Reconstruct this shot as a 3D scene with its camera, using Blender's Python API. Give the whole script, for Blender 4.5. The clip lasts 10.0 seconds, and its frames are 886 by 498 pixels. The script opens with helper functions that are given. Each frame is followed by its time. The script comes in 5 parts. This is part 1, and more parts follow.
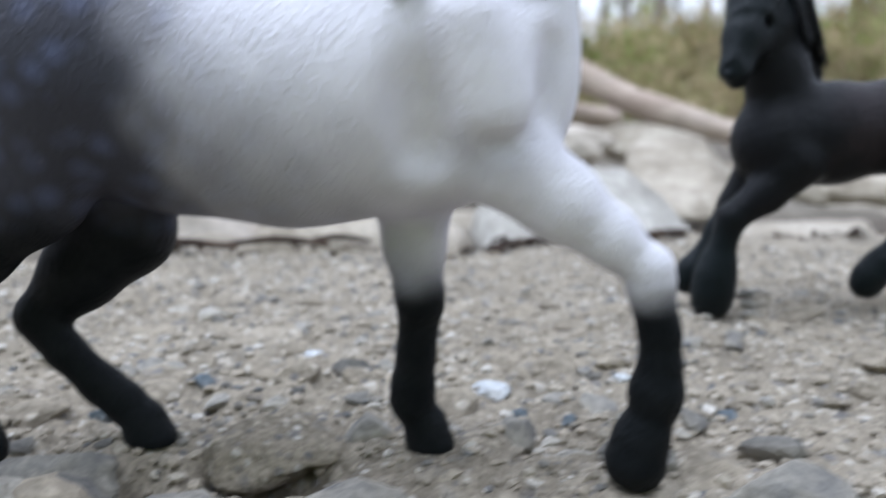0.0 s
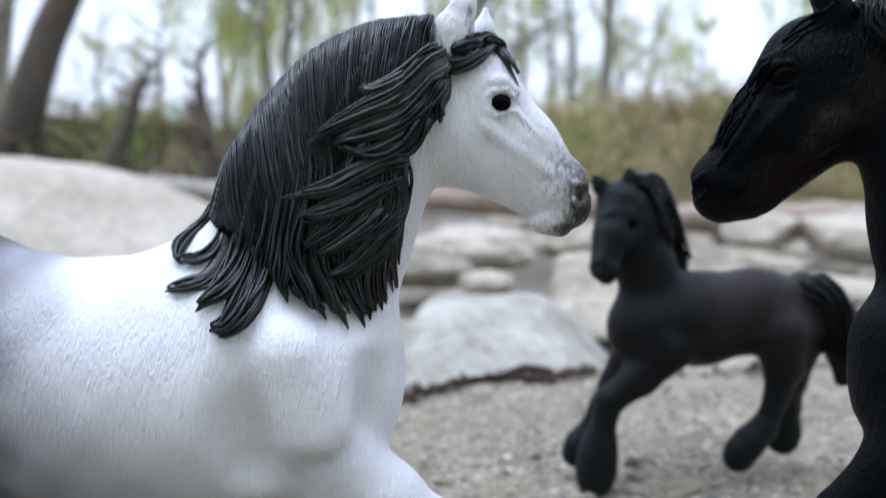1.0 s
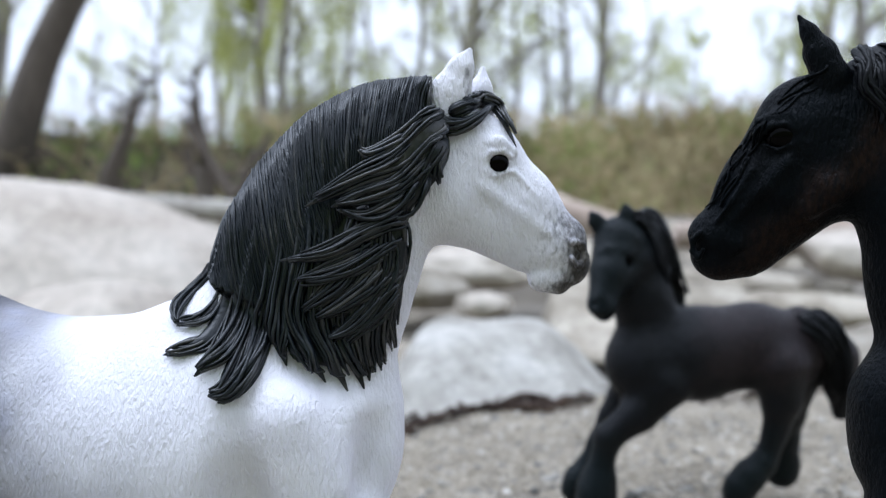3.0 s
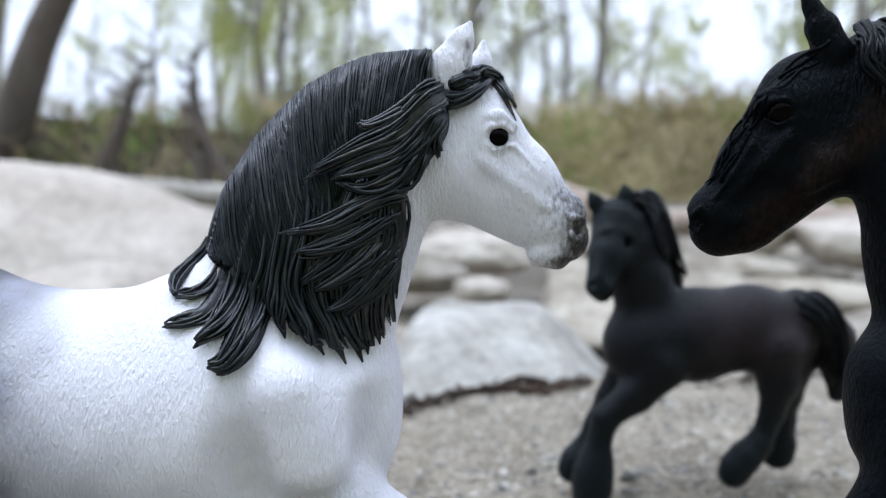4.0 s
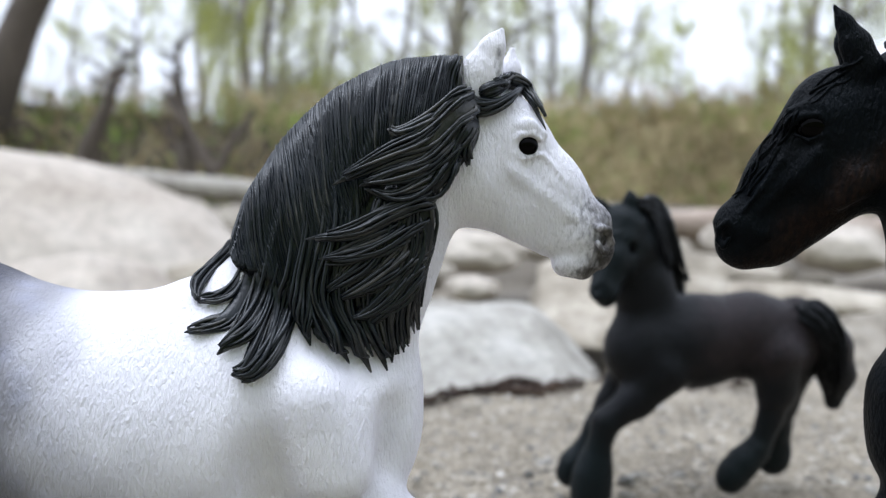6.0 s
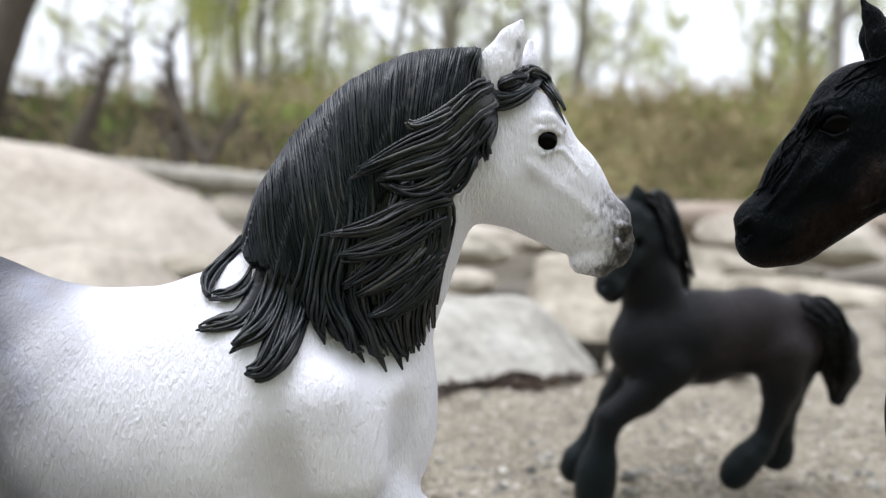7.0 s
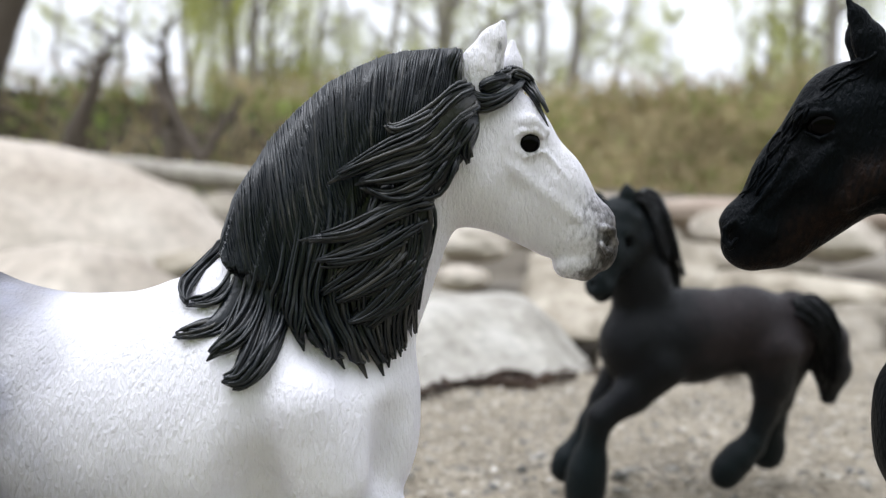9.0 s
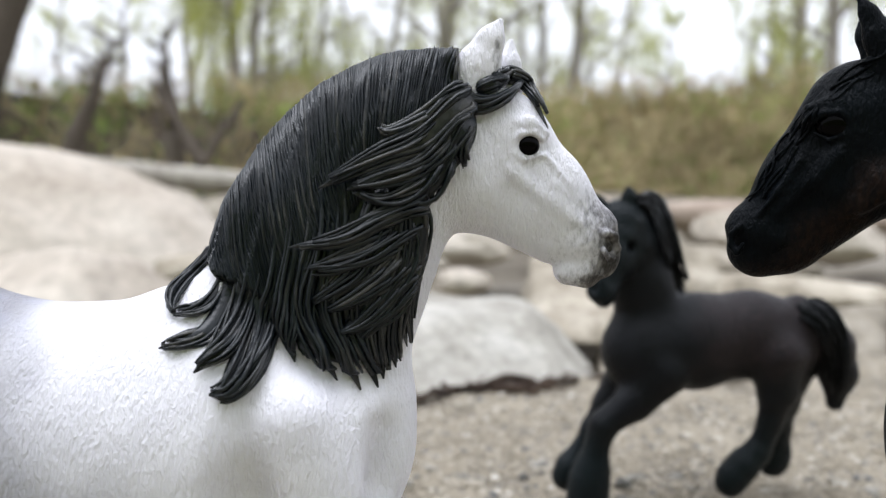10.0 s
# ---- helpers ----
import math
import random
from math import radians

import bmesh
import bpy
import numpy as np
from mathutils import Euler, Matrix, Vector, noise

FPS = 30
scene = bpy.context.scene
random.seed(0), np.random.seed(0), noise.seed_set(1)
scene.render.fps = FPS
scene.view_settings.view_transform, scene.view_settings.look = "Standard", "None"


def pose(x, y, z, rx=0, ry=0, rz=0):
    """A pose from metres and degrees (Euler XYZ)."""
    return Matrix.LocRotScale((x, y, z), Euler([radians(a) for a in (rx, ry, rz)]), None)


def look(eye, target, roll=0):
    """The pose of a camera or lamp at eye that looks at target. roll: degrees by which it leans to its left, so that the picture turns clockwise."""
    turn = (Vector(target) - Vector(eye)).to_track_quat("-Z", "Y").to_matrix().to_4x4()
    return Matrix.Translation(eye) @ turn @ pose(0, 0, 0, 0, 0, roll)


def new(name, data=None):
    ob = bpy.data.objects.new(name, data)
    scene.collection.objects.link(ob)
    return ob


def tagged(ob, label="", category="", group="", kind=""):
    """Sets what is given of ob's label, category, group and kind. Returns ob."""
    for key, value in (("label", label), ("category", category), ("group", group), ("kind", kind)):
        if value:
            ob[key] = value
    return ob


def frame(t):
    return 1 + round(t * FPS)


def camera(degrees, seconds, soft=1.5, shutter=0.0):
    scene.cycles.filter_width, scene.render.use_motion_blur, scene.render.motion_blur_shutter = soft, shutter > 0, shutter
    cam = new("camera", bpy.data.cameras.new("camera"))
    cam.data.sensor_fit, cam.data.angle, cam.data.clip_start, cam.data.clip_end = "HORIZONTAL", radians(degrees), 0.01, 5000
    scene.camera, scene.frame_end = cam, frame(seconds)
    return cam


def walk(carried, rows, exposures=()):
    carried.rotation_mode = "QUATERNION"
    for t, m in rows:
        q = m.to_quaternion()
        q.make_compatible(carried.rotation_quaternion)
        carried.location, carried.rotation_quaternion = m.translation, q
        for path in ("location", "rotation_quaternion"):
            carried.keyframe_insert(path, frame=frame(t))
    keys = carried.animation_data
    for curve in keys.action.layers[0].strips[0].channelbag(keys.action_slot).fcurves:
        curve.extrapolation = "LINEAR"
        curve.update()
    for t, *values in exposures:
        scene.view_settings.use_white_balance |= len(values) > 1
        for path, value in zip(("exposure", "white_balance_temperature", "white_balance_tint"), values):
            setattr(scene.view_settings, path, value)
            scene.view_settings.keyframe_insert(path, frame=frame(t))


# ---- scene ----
cam = camera(61.0, 10.0, soft=1.3, shutter=0.4)
PATH = [
    (0, (-0.0169, -0.1263, 0.0574), (-0.1652, 1.8337, -0.3116), 0.35),
    (0.2, (-0.0050, -0.1280, 0.0680), (-0.1487, 1.8307, -0.3102), 0.51),
    (0.5, (-0.0003, -0.1308, 0.0799), (-0.0821, 1.8444, -0.2234), 1.46),
    (0.7, (0.0010, -0.1330, 0.0843), (-0.0631, 1.8526, -0.1469), 1.28),
    (1, (0.0014, -0.1313, 0.0919), (-0.0313, 1.8601, -0.0905), 0.19),
    (1.5, (0.0019, -0.1320, 0.0967), (-0.0209, 1.8625, -0.0491), -0.52),
    (2, (0.0030, -0.1298, 0.0984), (-0.0205, 1.8655, -0.0371), -0.38),
    (2.5, (0.0012, -0.1308, 0.0990), (-0.0205, 1.8645, -0.0361), -0.20),
    (4, (0.0009, -0.1309, 0.0967), (-0.0169, 1.8608, -0.0841), 0.20),
    (4.5, (0.0018, -0.1300, 0.0964), (0.0015, 1.8615, -0.0885), 0.30),
    (5, (0.0015, -0.1309, 0.0949), (-0.0009, 1.8602, -0.0936), 0.76),
    (5.5, (-0.0018, -0.1308, 0.0974), (0.0108, 1.8605, -0.0883), 1.10),
    (7, (-0.0088, -0.1273, 0.0986), (0.0408, 1.8609, -0.1128), 1.72),
    (7.5, (-0.0082, -0.1274, 0.0983), (0.0395, 1.8602, -0.1186), 1.71),
    (8, (-0.0068, -0.1249, 0.0990), (0.0481, 1.8621, -0.1222), 1.57),
    (8.5, (-0.0071, -0.1248, 0.0992), (0.0486, 1.8618, -0.1253), 1.54),
    (9, (-0.0068, -0.1258, 0.0997), (0.0537, 1.8608, -0.1233), 1.54),
    (9.5, (-0.0067, -0.1253, 0.0993), (0.0516, 1.8621, -0.1176), 1.51),
    (10, (-0.0060, -0.1222, 0.0998), (0.0502, 1.8654, -0.1159), 1.36),
]
walk(cam, [(t, look(eye, target, roll)) for t, eye, target, roll in PATH],
     [(0, 0.24, 5440, 13), (0.7, 0.14, 5380, 12), (5.2, 0.17, 5380, 12), (6.9, 0.24, 5970, 12), (10, 0.24, 6000, 12)])
cam.data.dof.use_dof = True
cam.data.dof.focus_distance = 0.104
cam.data.dof.aperture_fstop = 18.0

# ---- light: a bright overcast spring sky ----
world = bpy.data.worlds.new("overcast_sky")
scene.world = world
world.use_nodes = True
wt = world.node_tree
wt.nodes.clear()
w_out = wt.nodes.new("ShaderNodeOutputWorld")
w_bg = wt.nodes.new("ShaderNodeBackground")
w_tc = wt.nodes.new("ShaderNodeTexCoord")
w_sep = wt.nodes.new("ShaderNodeSeparateXYZ")
w_ramp = wt.nodes.new("ShaderNodeValToRGB")
w_ramp.color_ramp.elements[0].position, w_ramp.color_ramp.elements[0].color = 0.0, (0.80, 0.805, 0.815, 1)
w_ramp.color_ramp.elements[1].position, w_ramp.color_ramp.elements[1].color = 0.9, (1.0, 1.0, 1.0, 1)
wt.links.new(w_tc.outputs["Generated"], w_sep.inputs[0])
wt.links.new(w_sep.outputs["Z"], w_ramp.inputs["Fac"])
wt.links.new(w_ramp.outputs["Color"], w_bg.inputs["Color"])
w_bg.inputs["Strength"].default_value = 1.3
wt.links.new(w_bg.outputs[0], w_out.inputs[0])
sun = new("sun", bpy.data.lights.new("sun", "SUN"))
sun.data.energy, sun.data.angle, sun.data.color = 2.3, radians(40), (1.0, 0.99, 0.975)
sun.matrix_world = look((-0.5, -0.15, 2.0), (0, 0, 0))


# ---- materials ----
def material(name, rough=0.7, spec=0.3):
    m = bpy.data.materials.new(name)
    m.use_nodes = True
    b = m.node_tree.nodes["Principled BSDF"]
    b.inputs["Roughness"].default_value = rough
    b.inputs["Specular IOR Level"].default_value = spec
    return m, m.node_tree, b


def coords(nt, scale=(1, 1, 1), space="Object", turn=(0, 0, 0)):
    tc = nt.nodes.new("ShaderNodeTexCoord")
    mp = nt.nodes.new("ShaderNodeMapping")
    mp.inputs["Scale"].default_value = scale
    mp.inputs["Rotation"].default_value = [radians(q) for q in turn]
    nt.links.new(tc.outputs[space], mp.inputs["Vector"])
    return mp.outputs["Vector"]


def noise_tex(nt, vec, scale, detail=4, rough=0.55, distort=0.0):
    n = nt.nodes.new("ShaderNodeTexNoise")
    n.inputs["Scale"].default_value = scale
    n.inputs["Detail"].default_value = detail
    n.inputs["Roughness"].default_value = rough
    n.inputs["Distortion"].default_value = distort
    nt.links.new(vec, n.inputs["Vector"])
    return n.outputs["Fac"]


def ramp(nt, fac, stops):
    r = nt.nodes.new("ShaderNodeValToRGB")
    e = r.color_ramp.elements
    while len(e) < len(stops):
        e.new(0.5)
    for el, (p, c) in zip(e, stops):
        el.position = p
        el.color = (*c, 1) if len(c) == 3 else c
    nt.links.new(fac, r.inputs["Fac"])
    return r.outputs["Color"]


def mixc(nt, fac, a, b, mode="MIX"):
    m = nt.nodes.new("ShaderNodeMix")
    m.data_type, m.blend_type = "RGBA", mode
    for sock, val in ((m.inputs[0], fac), (m.inputs[6], a), (m.inputs[7], b)):
        if isinstance(val, (int, float)):
            sock.default_value = val
        elif isinstance(val, tuple):
            sock.default_value = (*val, 1)
        else:
            nt.links.new(val, sock)
    return m.outputs[2]


def bump(nt, b, height, strength, dist):
    n = nt.nodes.new("ShaderNodeBump")
    n.inputs["Strength"].default_value = strength
    n.inputs["Distance"].default_value = dist
    nt.links.new(height, n.inputs["Height"])
    nt.links.new(n.outputs["Normal"], b.inputs["Normal"])


def attr(nt, name):
    a = nt.nodes.new("ShaderNodeAttribute")
    a.attribute_name = name
    return a.outputs["Fac"]


def two_scale(name, dark, mid, light, big, fine, rough=0.85, bump_s=0.4, bump_d=0.002, spec=0.25, stretch=(1, 1, 1), vary=0.0):
    """A mottled natural surface: broad stains and fine grain."""
    m, nt, b = material(name, rough, spec)
    v = coords(nt, stretch)
    broad = noise_tex(nt, v, big, 5, 0.6)
    grain = noise_tex(nt, v, fine, 6, 0.7)
    c = ramp(nt, broad, [(0.3, dark), (0.5, mid), (0.72, light)])
    g = ramp(nt, grain, [(0.3, (0.62, 0.62, 0.62)), (0.7, (1.25, 1.25, 1.25))])
    c = mixc(nt, 0.8, c, g, "MULTIPLY")
    if vary:
        oi = nt.nodes.new("ShaderNodeObjectInfo")
        k = ramp(nt, oi.outputs["Random"], [(0, (1 - vary,) * 3), (1, (1 + vary, 1 + vary * 0.95, 1 + vary * 0.85))])
        c = mixc(nt, 1.0, c, k, "MULTIPLY")
    nt.links.new(c, b.inputs["Base Color"])
    bump(nt, b, grain, bump_s, bump_d)
    return m


def leafy(m, share=0.5):
    """Lets daylight through the leaves."""
    nt = m.node_tree
    b, o = nt.nodes["Principled BSDF"], nt.nodes["Material Output"]
    tr, mx = nt.nodes.new("ShaderNodeBsdfTranslucent"), nt.nodes.new("ShaderNodeMixShader")
    nt.links.new(b.inputs["Base Color"].links[0].from_socket, tr.inputs["Color"])
    mx.inputs[0].default_value = share
    nt.links.new(b.outputs[0], mx.inputs[1])
    nt.links.new(tr.outputs[0], mx.inputs[2])
    nt.links.new(mx.outputs[0], o.inputs["Surface"])
    return m


def white_coat():
    """Painted vinyl: white body, grey rump with pale dapples, charcoal muzzle and lower legs."""
    m, nt, b = material("painted_white_coat", 0.5, 0.4)
    v = coords(nt)
    mott = noise_tex(nt, v, 90, 4)
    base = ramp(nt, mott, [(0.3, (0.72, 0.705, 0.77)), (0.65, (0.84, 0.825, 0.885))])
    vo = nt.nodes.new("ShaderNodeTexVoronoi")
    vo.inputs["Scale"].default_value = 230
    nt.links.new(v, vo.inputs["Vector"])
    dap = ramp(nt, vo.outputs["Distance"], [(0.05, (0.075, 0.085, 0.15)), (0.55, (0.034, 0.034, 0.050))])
    # this mask holds the rump's paint and the body shade put into the colour
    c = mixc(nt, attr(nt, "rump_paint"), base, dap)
    spk = ramp(nt, noise_tex(nt, v, 500, 3), [(0.38, (0.012, 0.011, 0.011)), (0.55, (0.05, 0.044, 0.042)), (0.74, (0.19, 0.175, 0.165))])
    worn = nt.nodes.new("ShaderNodeMath")
    worn.operation = "ADD"
    nt.links.new(attr(nt, "muzzle_paint"), worn.inputs[0])
    nt.links.new(noise_tex(nt, coords(nt, (1700, 1700, 700), turn=(0, 30, 0)), 1.0, 4, 0.6), worn.inputs[1])
    half = nt.nodes.new("ShaderNodeMath")
    half.operation = "MULTIPLY"
    half.inputs[1].default_value = 0.5
    nt.links.new(worn.outputs[0], half.inputs[0])
    c = mixc(nt, ramp(nt, half.outputs[0], [(0.36, (0, 0, 0)), (0.46, (0.3, 0.3, 0.3)), (0.57, (0.74, 0.74, 0.74)), (0.70, (1, 1, 1))]), c, spk)
    sp = nt.nodes.new("ShaderNodeTexVoronoi")
    sp.inputs["Scale"].default_value = 130
    nt.links.new(v, sp.inputs["Vector"])
    c = mixc(nt, ramp(nt, sp.outputs["Distance"], [(0.025, (0.5, 0.5, 0.5)), (0.045, (0, 0, 0))]), c, (0.12, 0.12, 0.15))
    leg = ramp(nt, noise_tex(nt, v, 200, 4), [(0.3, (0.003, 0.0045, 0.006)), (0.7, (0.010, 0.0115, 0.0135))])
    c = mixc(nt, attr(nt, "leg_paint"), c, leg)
    nt.links.new(c, b.inputs["Base Color"])
    hair = noise_tex(nt, coords(nt, (2600, 1500, 700), turn=(0, 40, 0)), 1.0, 3, 0.6, 0.6)
    coarse = noise_tex(nt, coords(nt, (1700, 1400, 520), turn=(0, 35, 0)), 1.0, 3, 0.55, 0.4)
    bump(nt, b, mixc(nt, 0.5, hair, coarse), 0.6, 0.0012)
    gloss = mixc(nt, attr(nt, "leg_paint"), (0.4, 0.4, 0.4), (0.11, 0.11, 0.11))
    nt.links.new(gloss, b.inputs["Specular IOR Level"])
    return m


def dark_coat(name, a, c2, brown, spec=0.06):
    m, nt, b = material(name, 0.42, spec)
    v = coords(nt)
    c = ramp(nt, noise_tex(nt, v, 120, 5), [(0.3, a), (0.7, c2)])
    # brown dry-brushed in flecks along the hair
    fleck = ramp(nt, noise_tex(nt, coords(nt, (1500, 1500, 700), turn=(0, -40, 0)), 1.0, 4, 0.65), [(0.36, (0.15, 0.15, 0.15)), (0.66, (1, 1, 1))])
    c = mixc(nt, mixc(nt, 1.0, attr(nt, "brown_paint"), fleck, "MULTIPLY"), c, brown)
    c = mixc(nt, attr(nt, "leg_paint"), c, (0.0022, 0.0055, 0.0072))
    nt.links.new(c, b.inputs["Base Color"])
    hair = noise_tex(nt, coords(nt, (2400, 1500, 800), turn=(0, -40, 0)), 1.0, 3, 0.6, 0.6)
    coarse = noise_tex(nt, coords(nt, (1500, 1300, 560), turn=(0, -35, 0)), 1.0, 3, 0.55, 0.5)
    lumps = noise_tex(nt, coords(nt, (420, 420, 300), turn=(0, -40, 0)), 1.0, 4, 0.6, 0.8)
    bump(nt, b, mixc(nt, 0.4, mixc(nt, 0.35, hair, coarse), lumps), 0.75, 0.0012)
    return m


def hair_paint(name, lo, hi, brushed, rough=0.28, spec=0.36):
    """Dark hair with some ridges dry-brushed lighter."""
    m, nt, b = material(name, rough, spec)
    c = ramp(nt, noise_tex(nt, coords(nt, (700, 700, 300)), 1.0, 3), [(0.3, lo), (0.75, hi)])
    ge = nt.nodes.new("ShaderNodeNewGeometry")
    pick = ramp(nt, ge.outputs["Random Per Island"], [(0.5, (0, 0, 0)), (1.0, (1, 1, 1))])
    wear = ramp(nt, noise_tex(nt, coords(nt), 260, 3), [(0.42, (0, 0, 0)), (0.62, (1, 1, 1))])
    c = mixc(nt, mixc(nt, 1.0, pick, wear, "MULTIPLY"), c, brushed)
    nt.links.new(c, b.inputs["Base Color"])
    bump(nt, b, noise_tex(nt, coords(nt, (2200, 2200, 900)), 1.0, 3, 0.6), 0.22, 0.0006)
    return m


M_WHITE = white_coat()
M_MANE = hair_paint("charcoal_mane", (0.0018, 0.0034, 0.0052), (0.0075, 0.0112, 0.0155), (0.058, 0.056, 0.052), 0.3, 0.36)
M_BLACK = dark_coat("black_brown_coat", (0.0005, 0.0011, 0.0020), (0.0018, 0.0034, 0.0054), (0.018, 0.0100, 0.0072), 0.07)
M_BROWN = dark_coat("dark_bay_coat", (0.0015, 0.0021, 0.0031), (0.0042, 0.005, 0.0072), (0.024, 0.016, 0.017), 0.18)
M_BLACKHAIR = hair_paint("black_mane", (0.0006, 0.0009, 0.0012), (0.0025, 0.003, 0.004), (0.009, 0.010, 0.012), 0.34, 0.12)
M_EYE = material("glossy_black_eye", 0.06, 0.05)[0]
M_EYE.node_tree.nodes["Principled BSDF"].inputs["Base Color"].default_value = (0.0015, 0.0012, 0.0012, 1)
def grit():
    """Conglomerate: pale binder with embedded grains of many greys."""
    m, nt, b = material("gritty_conglomerate", 0.92, 0.2)
    v = coords(nt)
    c = ramp(nt, noise_tex(nt, v, 30, 5, 0.6), [(0.3, (0.133, 0.115, 0.088)), (0.5, (0.252, 0.218, 0.166)), (0.72, (0.37, 0.325, 0.255))])
    hs = []
    for scale, cut in ((260, 0.55), (620, 0.6)):
        vo = nt.nodes.new("ShaderNodeTexVoronoi")
        vo.inputs["Scale"].default_value = scale
        nt.links.new(v, vo.inputs["Vector"])
        tone = nt.nodes.new("ShaderNodeSeparateColor")
        nt.links.new(vo.outputs["Color"], tone.inputs[0])
        grain = ramp(nt, tone.outputs[0], [(0.0, (0.13, 0.13, 0.14)), (0.25, (0.257, 0.225, 0.173)), (0.7, (0.37, 0.325, 0.252)), (1.0, (0.56, 0.525, 0.465))])
        mask = ramp(nt, vo.outputs["Distance"], [(cut - 0.25, (1, 1, 1)), (cut, (0, 0, 0))])
        pick = ramp(nt, tone.outputs[1], [(0.4, (0, 0, 0)), (0.5, (0.85, 0.85, 0.85))])
        c = mixc(nt, mixc(nt, 1.0, mask, pick, "MULTIPLY"), c, grain)
        hs.append(mask)
    fine = noise_tex(nt, v, 900, 4, 0.7)
    c = mixc(nt, 0.7, c, ramp(nt, fine, [(0.32, (0.45, 0.45, 0.45)), (0.68, (1.3, 1.3, 1.3))]), "MULTIPLY")
    nt.links.new(c, b.inputs["Base Color"])
    bump(nt, b, mixc(nt, 0.5, mixc(nt, 0.4, hs[0], hs[1]), fine), 0.9, 0.0012)
    return m


M_SLAB = grit()
M_PEBBLE = two_scale("river_pebble", (0.15, 0.15, 0.155), (0.28, 0.265, 0.235), (0.44, 0.41, 0.35), 90, 700, 0.85, 0.8, 0.0012, vary=0.5)
def grit_grain():
    m, nt, b = material("loose_grit", 0.85, 0.25)
    ge = nt.nodes.new("ShaderNodeNewGeometry")
    c = ramp(nt, ge.outputs["Random Per Island"], [(0.0, (0.13, 0.135, 0.14)), (0.2, (0.24, 0.212, 0.166)), (0.65, (0.345, 0.30, 0.234)), (0.9, (0.41, 0.368, 0.30)), (1.0, (0.55, 0.52, 0.47))])
    n = noise_tex(nt, coords(nt), 1200, 3)
    c = mixc(nt, 0.6, c, ramp(nt, n, [(0.3, (0.6, 0.6, 0.6)), (0.7, (1.2, 1.2, 1.2))]), "MULTIPLY")
    nt.links.new(c, b.inputs["Base Color"])
    bump(nt, b, n, 0.5, 0.0004)
    return m


M_GRIT = grit_grain()
M_BLUESTONE = two_scale("blue_grey_pebble", (0.07, 0.085, 0.10), (0.13, 0.155, 0.175), (0.24, 0.26, 0.28), 120, 800, 0.8, 0.6, 0.0008)
M_QUARTZ = two_scale("pale_quartz", (0.42, 0.45, 0.48), (0.62, 0.64, 0.66), (0.78, 0.78, 0.77), 150, 900, 0.7, 0.7, 0.0012)
M_BOULDER = two_scale("pale_sandstone", (0.36, 0.308, 0.252), (0.485, 0.43, 0.367), (0.575, 0.525, 0.458), 5, 70, 0.9, 0.5, 0.004)
M_ROCK = two_scale("grey_stone", (0.15, 0.128, 0.098), (0.325, 0.288, 0.232), (0.49, 0.447, 0.38), 22, 160, 0.9, 0.6, 0.004, vary=0.2)
M_PALEROCK = two_scale("pale_grey_rock", (0.23, 0.212, 0.18), (0.41, 0.388, 0.345), (0.56, 0.54, 0.50), 22, 160, 0.9, 0.6, 0.004)
M_BED = two_scale("dry_river_bed", (0.08, 0.065, 0.05), (0.16, 0.14, 0.11), (0.26, 0.235, 0.2), 4, 40, 0.95, 0.8, 0.01)
M_DRIFT = two_scale("weathered_driftwood", (0.28, 0.21, 0.17), (0.42, 0.34, 0.28), (0.56, 0.48, 0.41), 10, 60, 0.85, 0.6, 0.004, stretch=(0.25, 1, 1))
M_DEBRIS = two_scale("wet_brown_debris", (0.022, 0.016, 0.012), (0.055, 0.037, 0.027), (0.11, 0.075, 0.052), 60, 300, 0.9, 0.5, 0.001)
# paler than M_BARK: far trees' haze put into the colour; the fallen log shares it
M_FARBARK = two_scale("pale_hazed_bark", (0.24, 0.215, 0.19), (0.36, 0.33, 0.29), (0.47, 0.44, 0.39), 3, 30, 0.95, 0.5, 0.02, stretch=(1, 1, 0.3))
M_BARK = two_scale("grey_brown_bark", (0.07, 0.06, 0.05), (0.14, 0.115, 0.095), (0.23, 0.2, 0.17), 3, 40, 0.95, 0.8, 0.02, stretch=(1, 1, 0.3))
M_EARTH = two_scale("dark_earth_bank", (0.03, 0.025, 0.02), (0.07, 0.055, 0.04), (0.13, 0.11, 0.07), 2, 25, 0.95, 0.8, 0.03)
M_SOIL = two_scale("dry_grass_soil", (0.16, 0.135, 0.07), (0.28, 0.24, 0.125), (0.40, 0.35, 0.19), 2, 25, 0.95, 0.8, 0.03)
M_LEAF = leafy(two_scale("young_willow_leaves", (0.38, 0.42, 0.09), (0.53, 0.56, 0.16), (0.66, 0.68, 0.27), 1.5, 10, 0.7, 0, 0.001))
M_BUSH = two_scale("bramble_leaves", (0.10, 0.145, 0.04), (0.25, 0.33, 0.08), (0.42, 0.50, 0.16), 2.0, 8, 0.8, 0, 0.001)
leafy(M_BUSH, 0.4)
M_DRYBUSH = leafy(two_scale("dry_bramble_stems", (0.30, 0.235, 0.14), (0.55, 0.455, 0.27), (0.72, 0.63, 0.40), 2.0, 8, 0.85, 0, 0.001), 0.4)


# ---- sculpting: distance fields meshed by surface nets ----
FOCAL = 1331.0     # view units at one unit of depth
AXIS = (784.0, 317.0)


